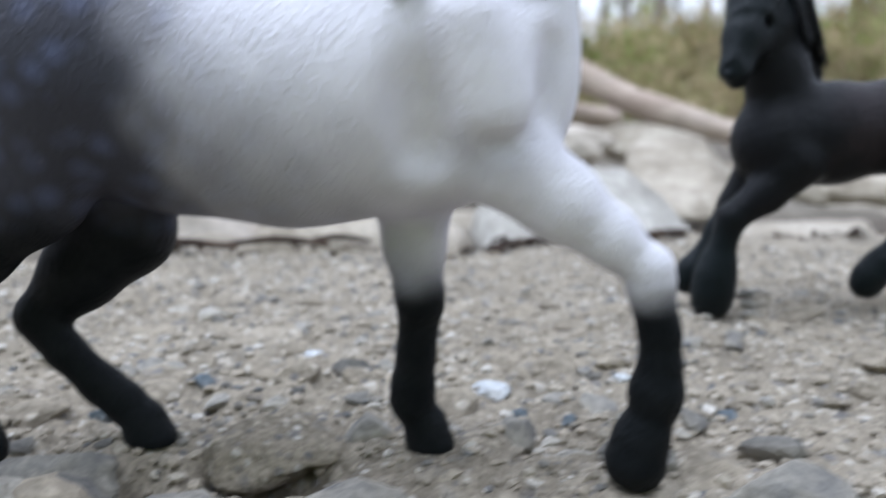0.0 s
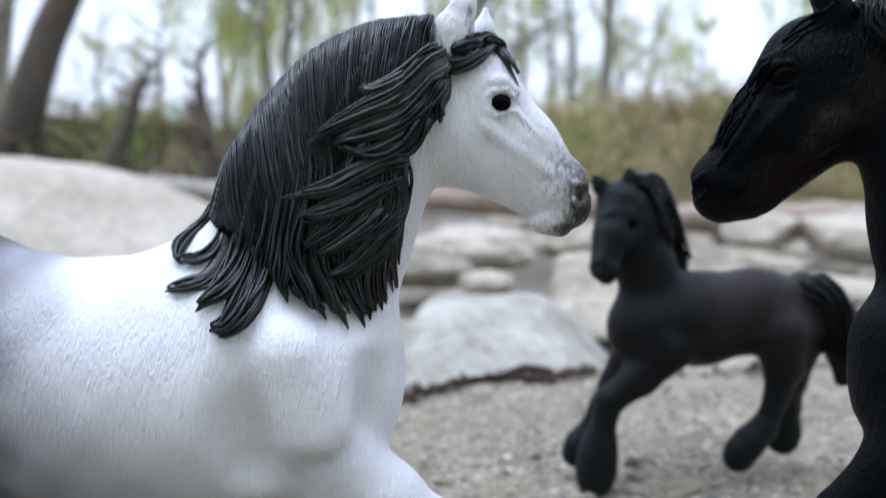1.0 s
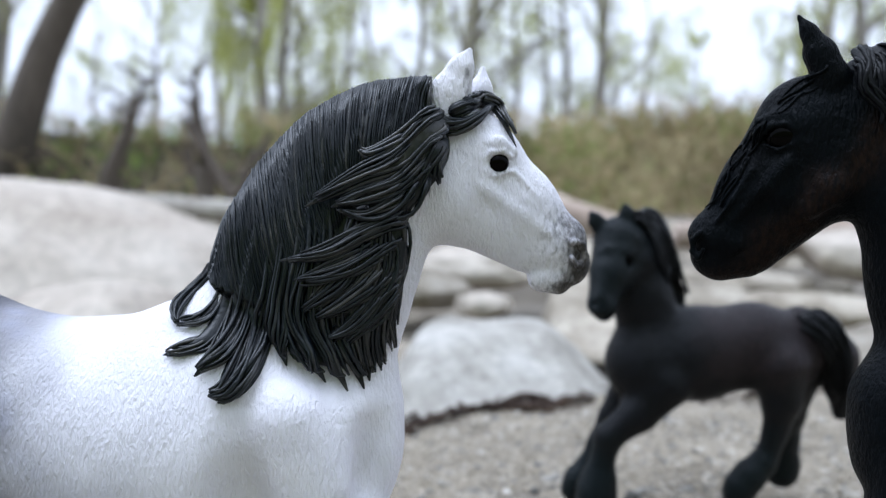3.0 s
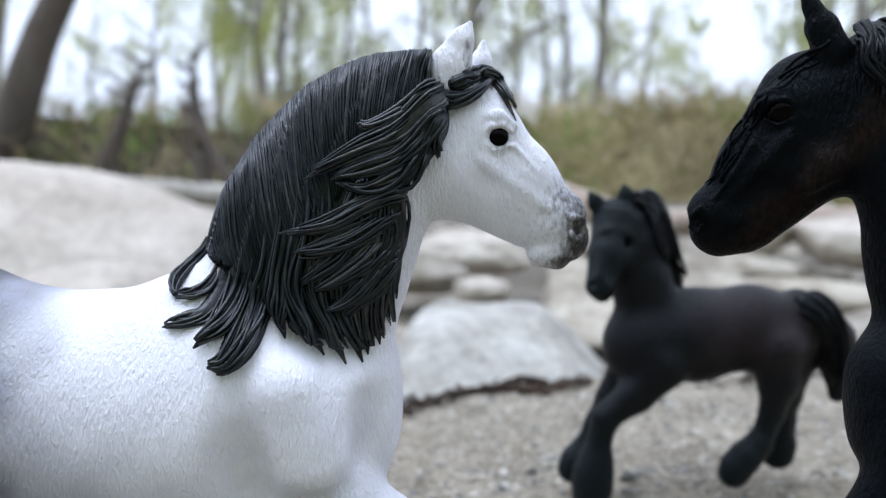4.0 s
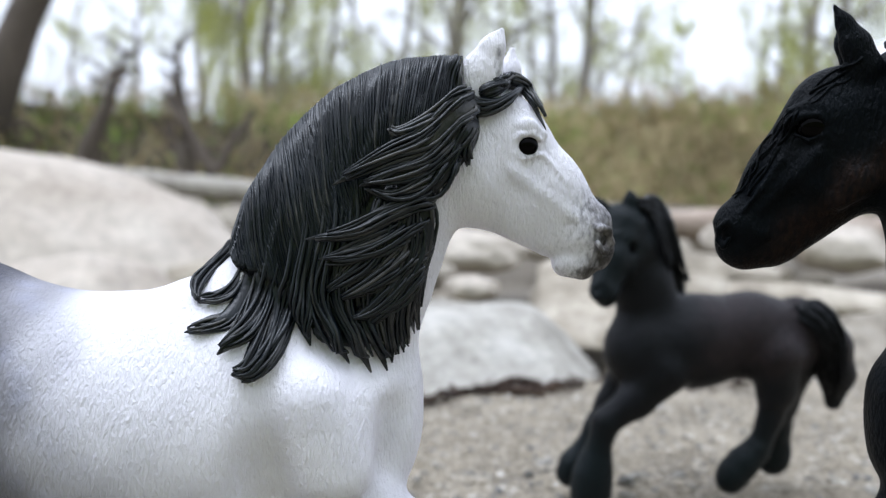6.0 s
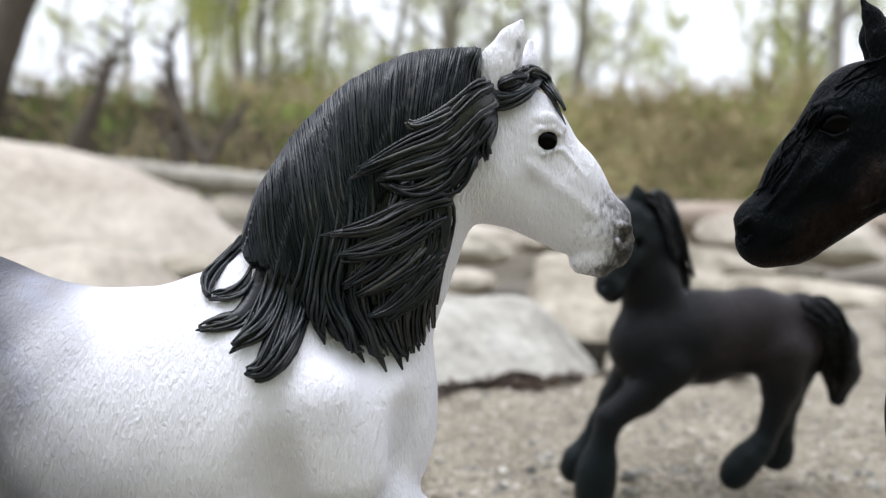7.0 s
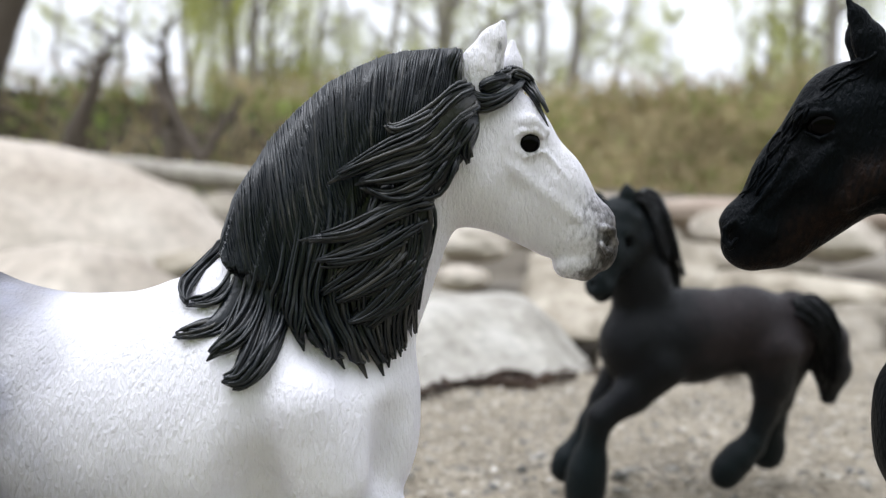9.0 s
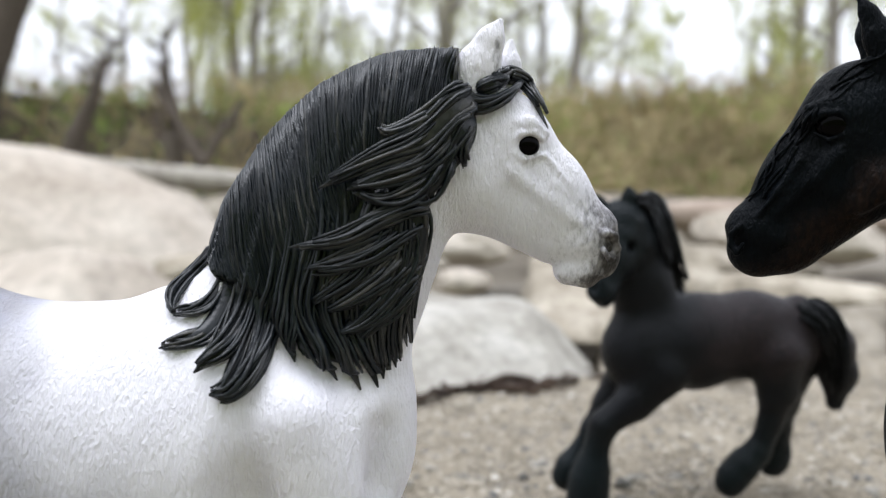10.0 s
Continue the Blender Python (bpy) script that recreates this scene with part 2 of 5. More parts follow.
class Clay:
    """A figurine sculpted in side-view units (x right, y down, w towards the viewer), in perspective at its depth."""

    def __init__(self, step, low, high):
        self.h = step
        self.low = np.array(low, float)
        n = [int((b - a) / step) + 2 for a, b in zip(low, high)]
        self.axes = [self.low[i] + step * np.arange(n[i]) for i in range(3)]
        self.f = np.full(n, 80.0, np.float32)

    @staticmethod
    def true(x, y, w):
        s = 1 - w / FOCAL
        return np.array([AXIS[0] + (x - AXIS[0]) * s, AXIS[1] + (y - AXIS[1]) * s, w]), s

    def limb(self, points, flat=1.0, k=25.0, cut=False):
        """A chain of round cones through (x, y, w, radius); flat squashes it sideways; cut carves."""
        pts = []
        for x, y, w, r in points:
            p, s = self.true(x, y, w)
            pts.append((p, r * s))
        if len(pts) == 1:
            pts = pts * 2
        for (a, ra), (b, rb) in zip(pts, pts[1:]):
            pad = max(ra, rb) + 3 * k + 10
            sl = []
            for i in range(3):
                lo, hi = min(a[i], b[i]) - pad, max(a[i], b[i]) + pad
                i0 = max(0, int((lo - self.low[i]) / self.h))
                i1 = min(self.f.shape[i], int((hi - self.low[i]) / self.h) + 2)
                sl.append(slice(i0, max(i0, i1)))
            ax = [self.axes[i][sl[i]] for i in range(3)]
            if min(len(v) for v in ax) == 0:
                continue
            X, Y, W = np.meshgrid(*ax, indexing="ij")
            d = b - a
            dd = d.copy()
            dd[2] /= flat
            L2 = float(dd @ dd)
            px, py, pw = X - a[0], Y - a[1], (W - a[2]) / flat
            t = np.clip((px * dd[0] + py * dd[1] + pw * dd[2]) / L2, 0, 1) if L2 > 1e-6 else np.zeros_like(px)
            dist = np.sqrt((px - t * dd[0]) ** 2 + (py - t * dd[1]) ** 2 + (pw - t * dd[2]) ** 2) - (ra + (rb - ra) * t)
            if flat < 1:
                dist = dist * (0.55 + 0.45 * flat)
            g = self.f[tuple(sl)]
            if cut:
                hh = np.clip(0.5 - 0.5 * (g + dist) / k, 0, 1)
                new_f = g + (-dist - g) * hh + k * hh * (1 - hh)
            else:
                hh = np.clip(0.5 + 0.5 * (g - dist) / k, 0, 1)
                new_f = g + (dist - g) * hh - k * hh * (1 - hh)
            self.f[tuple(sl)] = new_f

    def heights(self):
        """The near side's height w over (x, y), spread a little past the outline."""
        ins = self.f < 0
        idx = np.where(ins.any(2), ins.shape[2] - 1 - np.argmax(ins[:, :, ::-1], axis=2), -1)
        k0 = np.clip(idx, 0, ins.shape[2] - 2)
        fi = np.take_along_axis(self.f, k0[:, :, None], 2)[:, :, 0]
        fo = np.take_along_axis(self.f, k0[:, :, None] + 1, 2)[:, :, 0]
        part_way = np.clip(-fi / np.where(fo - fi > 1e-6, fo - fi, 1), 0, 1)
        hmap = np.where(idx >= 0, self.axes[2][k0] + self.h * part_way, np.nan)
        for _ in range(12):
            pad = np.pad(hmap, 1, constant_values=np.nan)
            st = np.stack([pad[:-2, 1:-1], pad[2:, 1:-1], pad[1:-1, :-2], pad[1:-1, 2:]])
            cnt = (~np.isnan(st)).sum(0)
            avg = np.nansum(st, 0) / np.maximum(cnt, 1)
            hmap = np.where(np.isnan(hmap) & (cnt > 0), avg - 4, hmap)
        self.hmap = np.where(np.isnan(hmap), 0, hmap)
        soft = self.hmap
        for _ in range(3):
            soft = (np.roll(soft, 1, 0) + np.roll(soft, -1, 0) + np.roll(soft, 1, 1) + np.roll(soft, -1, 1) + 2 * soft) / 6
        self.slope = np.gradient(soft, self.h)

    def sample(self, p):
        """Height and slope at true (x, y), interpolated."""
        u = float(np.clip((p[0] - self.low[0]) / self.h, 0, self.hmap.shape[0] - 1.001))
        v = float(np.clip((p[1] - self.low[1]) / self.h, 0, self.hmap.shape[1] - 1.001))
        i, j = int(u), int(v)
        a, b = u - i, v - j
        return [m[i, j] * (1 - a) * (1 - b) + m[i + 1, j] * a * (1 - b) + m[i, j + 1] * (1 - a) * b + m[i + 1, j + 1] * a * b for m in (self.hmap, self.slope[0], self.slope[1])]

    def on_skin(self, x, y, lift):
        """The view point (x, y) laid on the near skin: true coordinates."""
        w = 80.0
        for _ in range(4):
            p, s = self.true(x, y, w)
            w, gx, gy = self.sample(p)
        size = math.hypot(gx, gy)
        if size > 2.2:
            gx, gy = gx * 2.2 / size, gy * 2.2 / size
        nrm = np.array([-gx, -gy, 1.0])
        return self.true(x, y, w)[0] + nrm * (lift / math.sqrt(float(nrm @ nrm)))

    def stand(self, ground, slope=0.0, pivot=600.0):
        """Cuts the soles flat on the ground line."""
        g = ground + slope * (self.axes[0] - pivot)
        self.f = np.maximum(self.f, (self.axes[1][None, :] - g[:, None])[:, :, None].astype(np.float32))

    def shell(self, outline, out, back=-60.0):
        """A second clay: the skin swollen by out, kept inside a side-view outline."""
        s = Clay(self.h, self.low, self.low)
        s.axes = self.axes
        X, Y = np.meshgrid(self.axes[0], self.axes[1], indexing="ij")
        poly = np.array(outline, float)
        d2, wind = np.full(X.shape, 1e9), np.zeros(X.shape, bool)
        for a, b in zip(poly, np.roll(poly, -1, 0)):
            e = b - a
            t = np.clip(((X - a[0]) * e[0] + (Y - a[1]) * e[1]) / (e @ e), 0, 1)
            d2 = np.minimum(d2, (X - a[0] - t * e[0]) ** 2 + (Y - a[1] - t * e[1]) ** 2)
            hit = ((a[1] > Y) != (b[1] > Y)) & (X < a[0] + (Y - a[1]) * e[0] / (e[1] if abs(e[1]) > 1e-6 else 1e-6))
            wind ^= hit
        region = np.where(wind, -1, 1) * np.sqrt(d2)
        W = self.axes[2][None, None, :]
        s.f = np.maximum(np.maximum(self.f - out, region[:, :, None] * 0.8), (back - W) * np.ones_like(self.f)).astype(np.float32)
        return s

    def keep(self, verts, quads, side, at, below=1e9):
        """The faces on one side of an upright cut, to join a fine head to a coarser body."""
        cx, cy = verts[quads, 0].mean(1), verts[quads, 1].mean(1)
        sel = quads[((cx < at) if side < 0 else (cx > at)) | (cy > below)]
        used = np.unique(sel)
        back = np.full(len(verts), -1)
        back[used] = np.arange(len(used))
        return verts[used], back[sel]

    def mesh(self, smooth=3):
        f, h = self.f, self.h
        n = f.shape
        ins = f < 0
        cells = tuple(v - 1 for v in n)
        acc, cnt = np.zeros(cells + (3,), np.float32), np.zeros(cells, np.int16)
        for ax in range(3):
            o1, o2 = [i for i in range(3) if i != ax]
            for u in (0, 1):
                for v in (0, 1):
                    sa = [slice(0, c) for c in cells]
                    sa[o1], sa[o2] = slice(u, u + cells[o1]), slice(v, v + cells[o2])
                    sb = list(sa)
                    sb[ax] = slice(1, 1 + cells[ax])
                    fa, fb = f[tuple(sa)], f[tuple(sb)]
                    cross = ins[tuple(sa)] != ins[tuple(sb)]
                    t = np.where(cross, fa / np.where(cross, fa - fb, 1), 0)
                    acc[..., ax] += np.where(cross, t, 0)
                    acc[..., o1] += cross * u
                    acc[..., o2] += cross * v
                    cnt += cross
        active = cnt > 0
        index = np.full(cells, -1, np.int64)
        index[active] = np.arange(active.sum())
        where = np.argwhere(active)
        verts = self.low + h * (where + acc[active] / cnt[active][:, None])
        quads = []
        for ax in range(3):
            o1, o2 = [(1, 2), (2, 0), (0, 1)][ax]
            sa, sb = [slice(None)] * 3, [slice(None)] * 3
            sa[ax], sb[ax] = slice(0, n[ax] - 1), slice(1, n[ax])
            for s in (sa, sb):
                s[o1], s[o2] = slice(1, n[o1] - 1), slice(1, n[o2] - 1)
            A, B = ins[tuple(sa)], ins[tuple(sb)]
            e = np.argwhere(A != B)
            flip = A[tuple(e.T)]
            e[:, o1] += 1
            e[:, o2] += 1
            ring = []
            for d1, d2 in ((-1, -1), (0, -1), (0, 0), (-1, 0)):
                c = e.copy()
                c[:, o1] += d1
                c[:, o2] += d2
                ring.append(index[tuple(c.T)])
            q = np.stack(ring, 1)
            q[~flip] = q[~flip][:, ::-1]
            quads.append(q)
        quads = np.concatenate(quads)
        for _ in range(smooth):
            s, c = np.zeros_like(verts), np.zeros(len(verts))
            for a in range(4):
                i, j = quads[:, a], quads[:, (a + 1) % 4]
                for k2, l2 in ((i, j), (j, i)):
                    for d in range(3):
                        s[:, d] += np.bincount(k2, verts[l2, d], len(verts))
                    c += np.bincount(k2, minlength=len(verts))
            verts = verts * 0.5 + 0.5 * s / np.maximum(c, 1)[:, None]
        return verts, quads


def catmull(pts, n):
    """n points along a smooth curve through pts (rows of any width)."""
    p = np.array(pts, float)
    p = np.vstack([2 * p[0] - p[1], p, 2 * p[-1] - p[-2]])
    out = []
    for u in np.linspace(0, len(p) - 3 - 1e-6, n):
        i = int(u)
        t = u - i
        a, b, c, d = p[i:i + 4]
        out.append(0.5 * (2 * b + (c - a) * t + (2 * a - 5 * b + 4 * c - d) * t * t + (3 * b - a - 3 * c + d) * t ** 3))
    return np.array(out)


class Build:
    """Collects pieces of one mesh: vertices, faces, material numbers."""

    def __init__(self):
        self.v, self.f, self.m, self.n = [], [], [], 0

    def add(self, verts, faces, mat):
        self.v.append(np.asarray(verts, float))
        self.f.extend((np.asarray(faces) + self.n).tolist())
        self.m.extend([mat] * len(faces))
        self.n += len(verts)

    def tube(self, path, radii, mat, sides=6, flat=1.0, up=(0, 0, 1)):
        """A tapered tube; flat thins it along up."""
        path = np.asarray(path, float)
        tan = np.gradient(path, axis=0)
        tan /= np.linalg.norm(tan, axis=1)[:, None] + 1e-9
        side = np.cross(tan, np.asarray(up, float))
        side /= np.linalg.norm(side, axis=1)[:, None] + 1e-9
        nor = np.cross(side, tan)
        ang = np.linspace(0, 2 * np.pi, sides, endpoint=False)
        r = np.asarray(radii, float)
        ring = path[:, None] + r[:, None, None] * (np.cos(ang)[None, :, None] * side[:, None] + flat * np.sin(ang)[None, :, None] * nor[:, None])
        verts = np.vstack([ring.reshape(-1, 3), path[:1], path[-1:]])
        i = np.arange(len(path) - 1)[:, None] * sides
        a = np.arange(sides)[None]
        b = (np.arange(sides)[None] + 1) % sides
        quads = np.stack([i + a, i + b, i + sides + b, i + sides + a], -1).reshape(-1, 4)
        c0, c1, last = len(verts) - 2, len(verts) - 1, (len(path) - 1) * sides
        tris = [(c0, (q + 1) % sides, q, q) for q in range(sides)] + [(c1, last + q, last + (q + 1) % sides, last + (q + 1) % sides) for q in range(sides)]
        self.v.append(verts)
        self.f.extend((quads + self.n).tolist())
        self.f.extend([[x + self.n for x in t[:3]] for t in tris])
        self.m.extend([mat] * (len(quads) + len(tris)))
        self.n += len(verts)

    def ball(self, centre, radius, mat, flat=1.0):
        path = [(centre[0] + radius * math.cos(a), centre[1], centre[2]) for a in np.linspace(np.pi, 0, 9)]
        self.tube(path, [max(radius * math.sin(a), 0.01 * radius) for a in np.linspace(0, np.pi, 9)], mat, 12, flat)

    def object(self, name, to_world, mats, paint=None):
        verts = np.vstack(self.v)
        me = bpy.data.meshes.new(name)
        world_v = to_world(verts)
        base = np.array([world_v[:, 0].mean(), world_v[:, 1].mean(), 0])
        me.from_pydata((world_v - base).tolist(), [], self.f)
        for m in mats:
            me.materials.append(m)
        me.polygons.foreach_set("material_index", np.array(self.m, np.int32))
        me.polygons.foreach_set("use_smooth", np.ones(len(self.f), bool))
        for key, values in (paint(verts) if paint else {}).items():
            me.attributes.new(key, "FLOAT", "POINT").data.foreach_set("value", np.clip(values, 0, 1).astype(np.float32))
        me.update()
        ob = new(name, me)
        ob.location = base
        return ob


def step_up(v, a, b):
    t = np.clip((v - a) / (b - a), 0, 1)
    return t * t * (3 - 2 * t)


def strand(out, clay, rng, path, r, lift, mat=1, n=14):
    """One modelled hair laid on the skin."""
    mid = catmull(path, n)
    pts = np.array([clay.on_skin(x, y, lift) for x, y in mid])
    pts[1:-1] = 0.25 * pts[:-2] + 0.5 * pts[1:-1] + 0.25 * pts[2:]
    u = np.linspace(0, 1, n)
    out.tube(pts, r * (1 - 0.75 * u ** 3) * np.clip(0.25 + 7 * u, 0, 1), mat, 5)


def comb(out, clay, rng, tops, feet, bow, ridges, height, mat=1, rows=34):
    """A combed sheet of hair on the skin: fine ridges that run from one line to another."""
    cols = ridges * 5
    amp = [rng.uniform(0.5, 1.15) for _ in range(ridges + 2)]
    verts = []
    for r in range(rows):
        v = 1.06 * r / (rows - 1)
        for q in range(cols):
            u = q / (cols - 1)
            k = u * (len(tops) - 1)
            k0 = min(int(k), len(tops) - 2)
            a = tops[k0] + (tops[k0 + 1] - tops[k0]) * (k - k0)
            b = feet[k0] + (feet[k0 + 1] - feet[k0]) * (k - k0)
            x, y = a + (b - a) * v + bow * (4 * v * (1 - v)) ** 0.8 if v <= 1 else a + (b - a) * v
            phase = u * ridges + 0.5 * math.sin(9 * v + 17 * u) + 0.25 * math.sin(23 * v + 61 * u)
            tooth = abs(math.cos(math.pi * phase)) ** 0.8 * amp[max(0, min(ridges + 1, int(phase + 0.5)))]
            lift = 1.5 + height * tooth * min(1, 0.35 + 5 * v) - 14 * max(0, (v - 0.94) / 0.12)
            verts.append(clay.on_skin(x, y, lift))
    out.add(verts, [(r * cols + q, (r + 1) * cols + q, (r + 1) * cols + q + 1, r * cols + q + 1) for r in range(rows - 1) for q in range(cols - 1)], mat)


def lock(out, clay, rng, path, width, hairs, lift=6, mat=1, core=True, hair_r=5.5, wave=1.0, ext=0.12, ease=0.0):
    """A lock of modelled hair laid on the skin: a flat core and fine ridges that run along it and end apart."""
    n = 18
    path = np.array(path, float)
    path = np.vstack([path[0] + ext * (path[0] - path[1]), path])
    mid = catmull(path, n)
    rise = np.clip(np.linspace(0, 1, n) / (0.3 + ease), 0, 1) ** (0.7 + ease)
    tan = np.gradient(mid, axis=0)
    tan /= np.linalg.norm(tan, axis=1)[:, None] + 1e-9
    nor = np.stack([-tan[:, 1], tan[:, 0]], 1)
    u = np.linspace(0, 1, n)
    wid = width * (0.75 + 0.3 * np.sin(np.pi * np.minimum(u * 1.1, 1))) * (1 - 0.74 * np.clip((u - 0.5) / 0.5, 0, 1) ** 1.5)
    if core:
        pts = np.array([clay.on_skin(x, y, -9 + (lift + 6) * k) for (x, y), k in zip(mid, rise)])
        out.tube(pts, wid * 0.5 * np.sqrt(1 - 0.9 * u ** 14) * np.clip(0.1 + 4 * u, 0, 1), mat, 10, 0.28 if width > 30 else 0.5)
    for i in range(hairs):
        o = (i + 0.5) / hairs * 2 - 1 + rng.uniform(-0.06, 0.06)
        end = int(n * rng.uniform(0.92, 1.0)) if abs(o) < 0.6 else int(n * rng.uniform(0.88, 1.0))
        end = max(end, 5)
        ph, am = rng.uniform(0, 6.28), rng.uniform(0.5, 2.0) * wave
        first = rng.randrange(0, 6)
        off = (o * 0.5 * wid + am * np.sin(u * 9 + ph))[first:end]
        xy = mid[first:end] + nor[first:end] * off[:, None]
        lifts = np.clip(np.arange(end - first) / (4.0 + 12 * ease), 0, 1)
        dome = 0.24 * width * math.sqrt(max(0, 1 - o * o)) * (1 if width < 60 else 0.5)
        up = rng.uniform(-2.2, 2.4)
        pts = np.array([clay.on_skin(x, y, -8 + (lift + dome + up + 8) * k) for (x, y), k in zip(xy, lifts)])
        s = np.linspace(0, 1, end - first)
        r = hair_r * rng.uniform(0.75, 1.2) * (1 - 0.4 * s ** 6) * np.clip(0.2 + 4 * s, 0, 1)
        out.tube(pts, r, mat, 5)


def spot(across, down, d):
    """A place d metres ahead of the middle viewpoint, in the same view units as the figurines."""
    return Vector((0.001 + ((across - AXIS[0]) / FOCAL - 0.006) * d, d - 0.132, 0.096 + (AXIS[1] - down) / FOCAL * d))


def part(name, bm, mat, parent=None, label="", smooth=False):
    me = bpy.data.meshes.new(name)
    bm.to_mesh(me)
    bm.free()
    if mat:
        me.materials.append(mat)
    if smooth:
        me.polygons.foreach_set("use_smooth", np.ones(len(me.polygons), bool))
    ob = new(name, me)
    if parent:
        ob.parent = parent
    if label:
        ob["label"] = label
    return ob


def soft_noise(p, scale, seed, octaves=4):
    q = p * scale + Vector((seed * 3.1, seed * 1.7, seed * 2.3))
    return noise.fractal(q, 0.9, 2.1, octaves)


# ---- ground ----
def ground_sheet():
    """The dry river bed: one sheet to the horizon, rising gently into the far bank."""
    xs = np.concatenate([-np.geomspace(400, 0.6, 40), np.linspace(-0.55, 0.55, 40), np.geomspace(0.6, 400, 40)])
    ys = np.concatenate([-np.geomspace(200, 0.6, 16), np.linspace(-0.5, 1.6, 70), np.geomspace(1.65, 600, 50)])
    verts = []
    for y in ys:
        for x in xs:
            r = math.hypot(x, y)
            z = -0.035 + 0.02 * soft_noise(Vector((x, y, 0)), 6, 1) + (0.05 * soft_noise(Vector((x, y, 0)), 1.3, 2) if r > 0.9 else 0)
            verts.append((x, y, z))
    n = len(xs)
    faces = [(j * n + i, j * n + i + 1, (j + 1) * n + i + 1, (j + 1) * n + i) for j in range(len(ys) - 1) for i in range(n - 1)]
    me = bpy.data.meshes.new("ground")
    me.from_pydata(verts, [], faces)
    me.polygons.foreach_set("use_smooth", np.ones(len(faces), bool))
    me.materials.append(M_BED)
    return tagged(new("ground", me), "dry river bed of brown grit and silt", "ground", kind="structure")


def slab_edge(x):
    return 0.2 + 0.33 * x + 0.012 * math.sin(x * 31) + 0.006 * math.sin(x * 83 + 1)


HOOVES = ((0.0035, -0.024), (-0.0255, -0.013), (-0.074, -0.015), (0.04, 0.1), (0.09, 0.09), (0.055, -0.02))


def slab_height(x, y):
    """Relief of the slab's worn top: gentle swells, and crevices towards its broken front; even where the figurines stand."""
    p = Vector((x, y, 0))
    front = max(0.0, min(1.0, (0.09 - y) / 0.16))
    near = min((x - hx) ** 2 + (y - hy) ** 2 for hx, hy in HOOVES)
    even = min(1.0, max(0.0, math.sqrt(near) - 0.005) / 0.014)
    z = 0.0016 * soft_noise(p, 30, 4, 3) + 0.0012 * soft_noise(p, 120, 5, 3)
    crack = abs(soft_noise(p, 38, 6, 3))
    pit = math.exp(-((x + 0.0530) / 0.0085) ** 2 - ((y + 0.0165) / 0.0052) ** 2) + 0.6 * math.exp(-((x + 0.072) / 0.004) ** 2 - ((y + 0.026) / 0.005) ** 2)
    z += front * (0.0034 * soft_noise(p, 60, 7, 3) + 0.0023 * soft_noise(p, 190, 8, 3) - 0.005 * max(0.0, 0.22 - crack) / 0.22)
    lump = max(math.exp(-(((x - hx) ** 2 + (y - hy) ** 2) / 0.016 ** 2) ** 2) for hx, hy in HOOVES[:3])
    return z * even - 0.019 * pit + 0.003 * lump


def rock_slab():
    xs = np.concatenate([np.linspace(-0.9, -0.24, 40), np.linspace(-0.235, 0.26, 230), np.linspace(0.27, 0.9, 40)])
    m = 150
    verts, n = [], len(xs)
    for j in range(m + 1):
        v = (j / m) ** 0.8
        for x in xs:
            far = slab_edge(x)
            y = -0.45 + (far + 0.45) * v
            if j == m:
                verts.append((x, far + 0.012, -0.06))
            else:
                verts.append((x, y, slab_height(x, y)))
    faces = [(j * n + i, j * n + i + 1, (j + 1) * n + i + 1, (j + 1) * n + i) for j in range(m) for i in range(n - 1)]
    base = len(verts)
    for x in xs:
        verts.append((x, -0.46, -0.06))
    faces += [(i + 1, i, base + i, base + i + 1) for i in range(n - 1)]
    me = bpy.data.meshes.new("rock_slab")
    me.from_pydata(verts, [], faces)
    me.polygons.foreach_set("use_smooth", np.ones(len(faces), bool))
    me.materials.append(M_SLAB)
    return tagged(new("rock_slab", me), "gritty grey-beige rock slab with embedded pebbles", "rock slab", kind="structure")


ground_sheet()
SLAB = rock_slab()


# ---- stones ----
def stone_bm(size, seed, angular=0.0, sub=3, rough=0.16):
    """A worn stone of the given half sizes; angular planes it off."""
    bm = bmesh.new()
    bmesh.ops.create_icosphere(bm, subdivisions=sub, radius=1)
    rng = random.Random(seed)
    planes = [(Vector((rng.uniform(-1, 1), rng.uniform(-1, 1), rng.uniform(-0.6, 1))).normalized(), rng.uniform(0.55, 0.85)) for _ in range(int(9 * angular))]
    for v in bm.verts:
        p = v.co.copy()
        q = p * (1 + rough * soft_noise(p, 1.3, seed, 4))
        for nrm, dist in planes:
            over = q.dot(nrm) - dist
            if over > 0:
                q -= nrm * over * 0.9
        q *= 1 + 0.03 * soft_noise(p, 5, seed + 3, 3)
        v.co = Vector((q.x * size[0], q.y * size[1], q.z * size[2]))
    return bm


def stone(name, centre, size, seed, mat, label, angular=0.5, turn=0.0, tilt=0.0, sub=4, rough=0.16, category="rock", group=""):
    ob = part(name, stone_bm(size, seed, angular, sub, rough), mat, smooth=True)
    ob.matrix_world = pose(*centre, tilt, 0, turn)
    return tagged(ob, label, category, group)


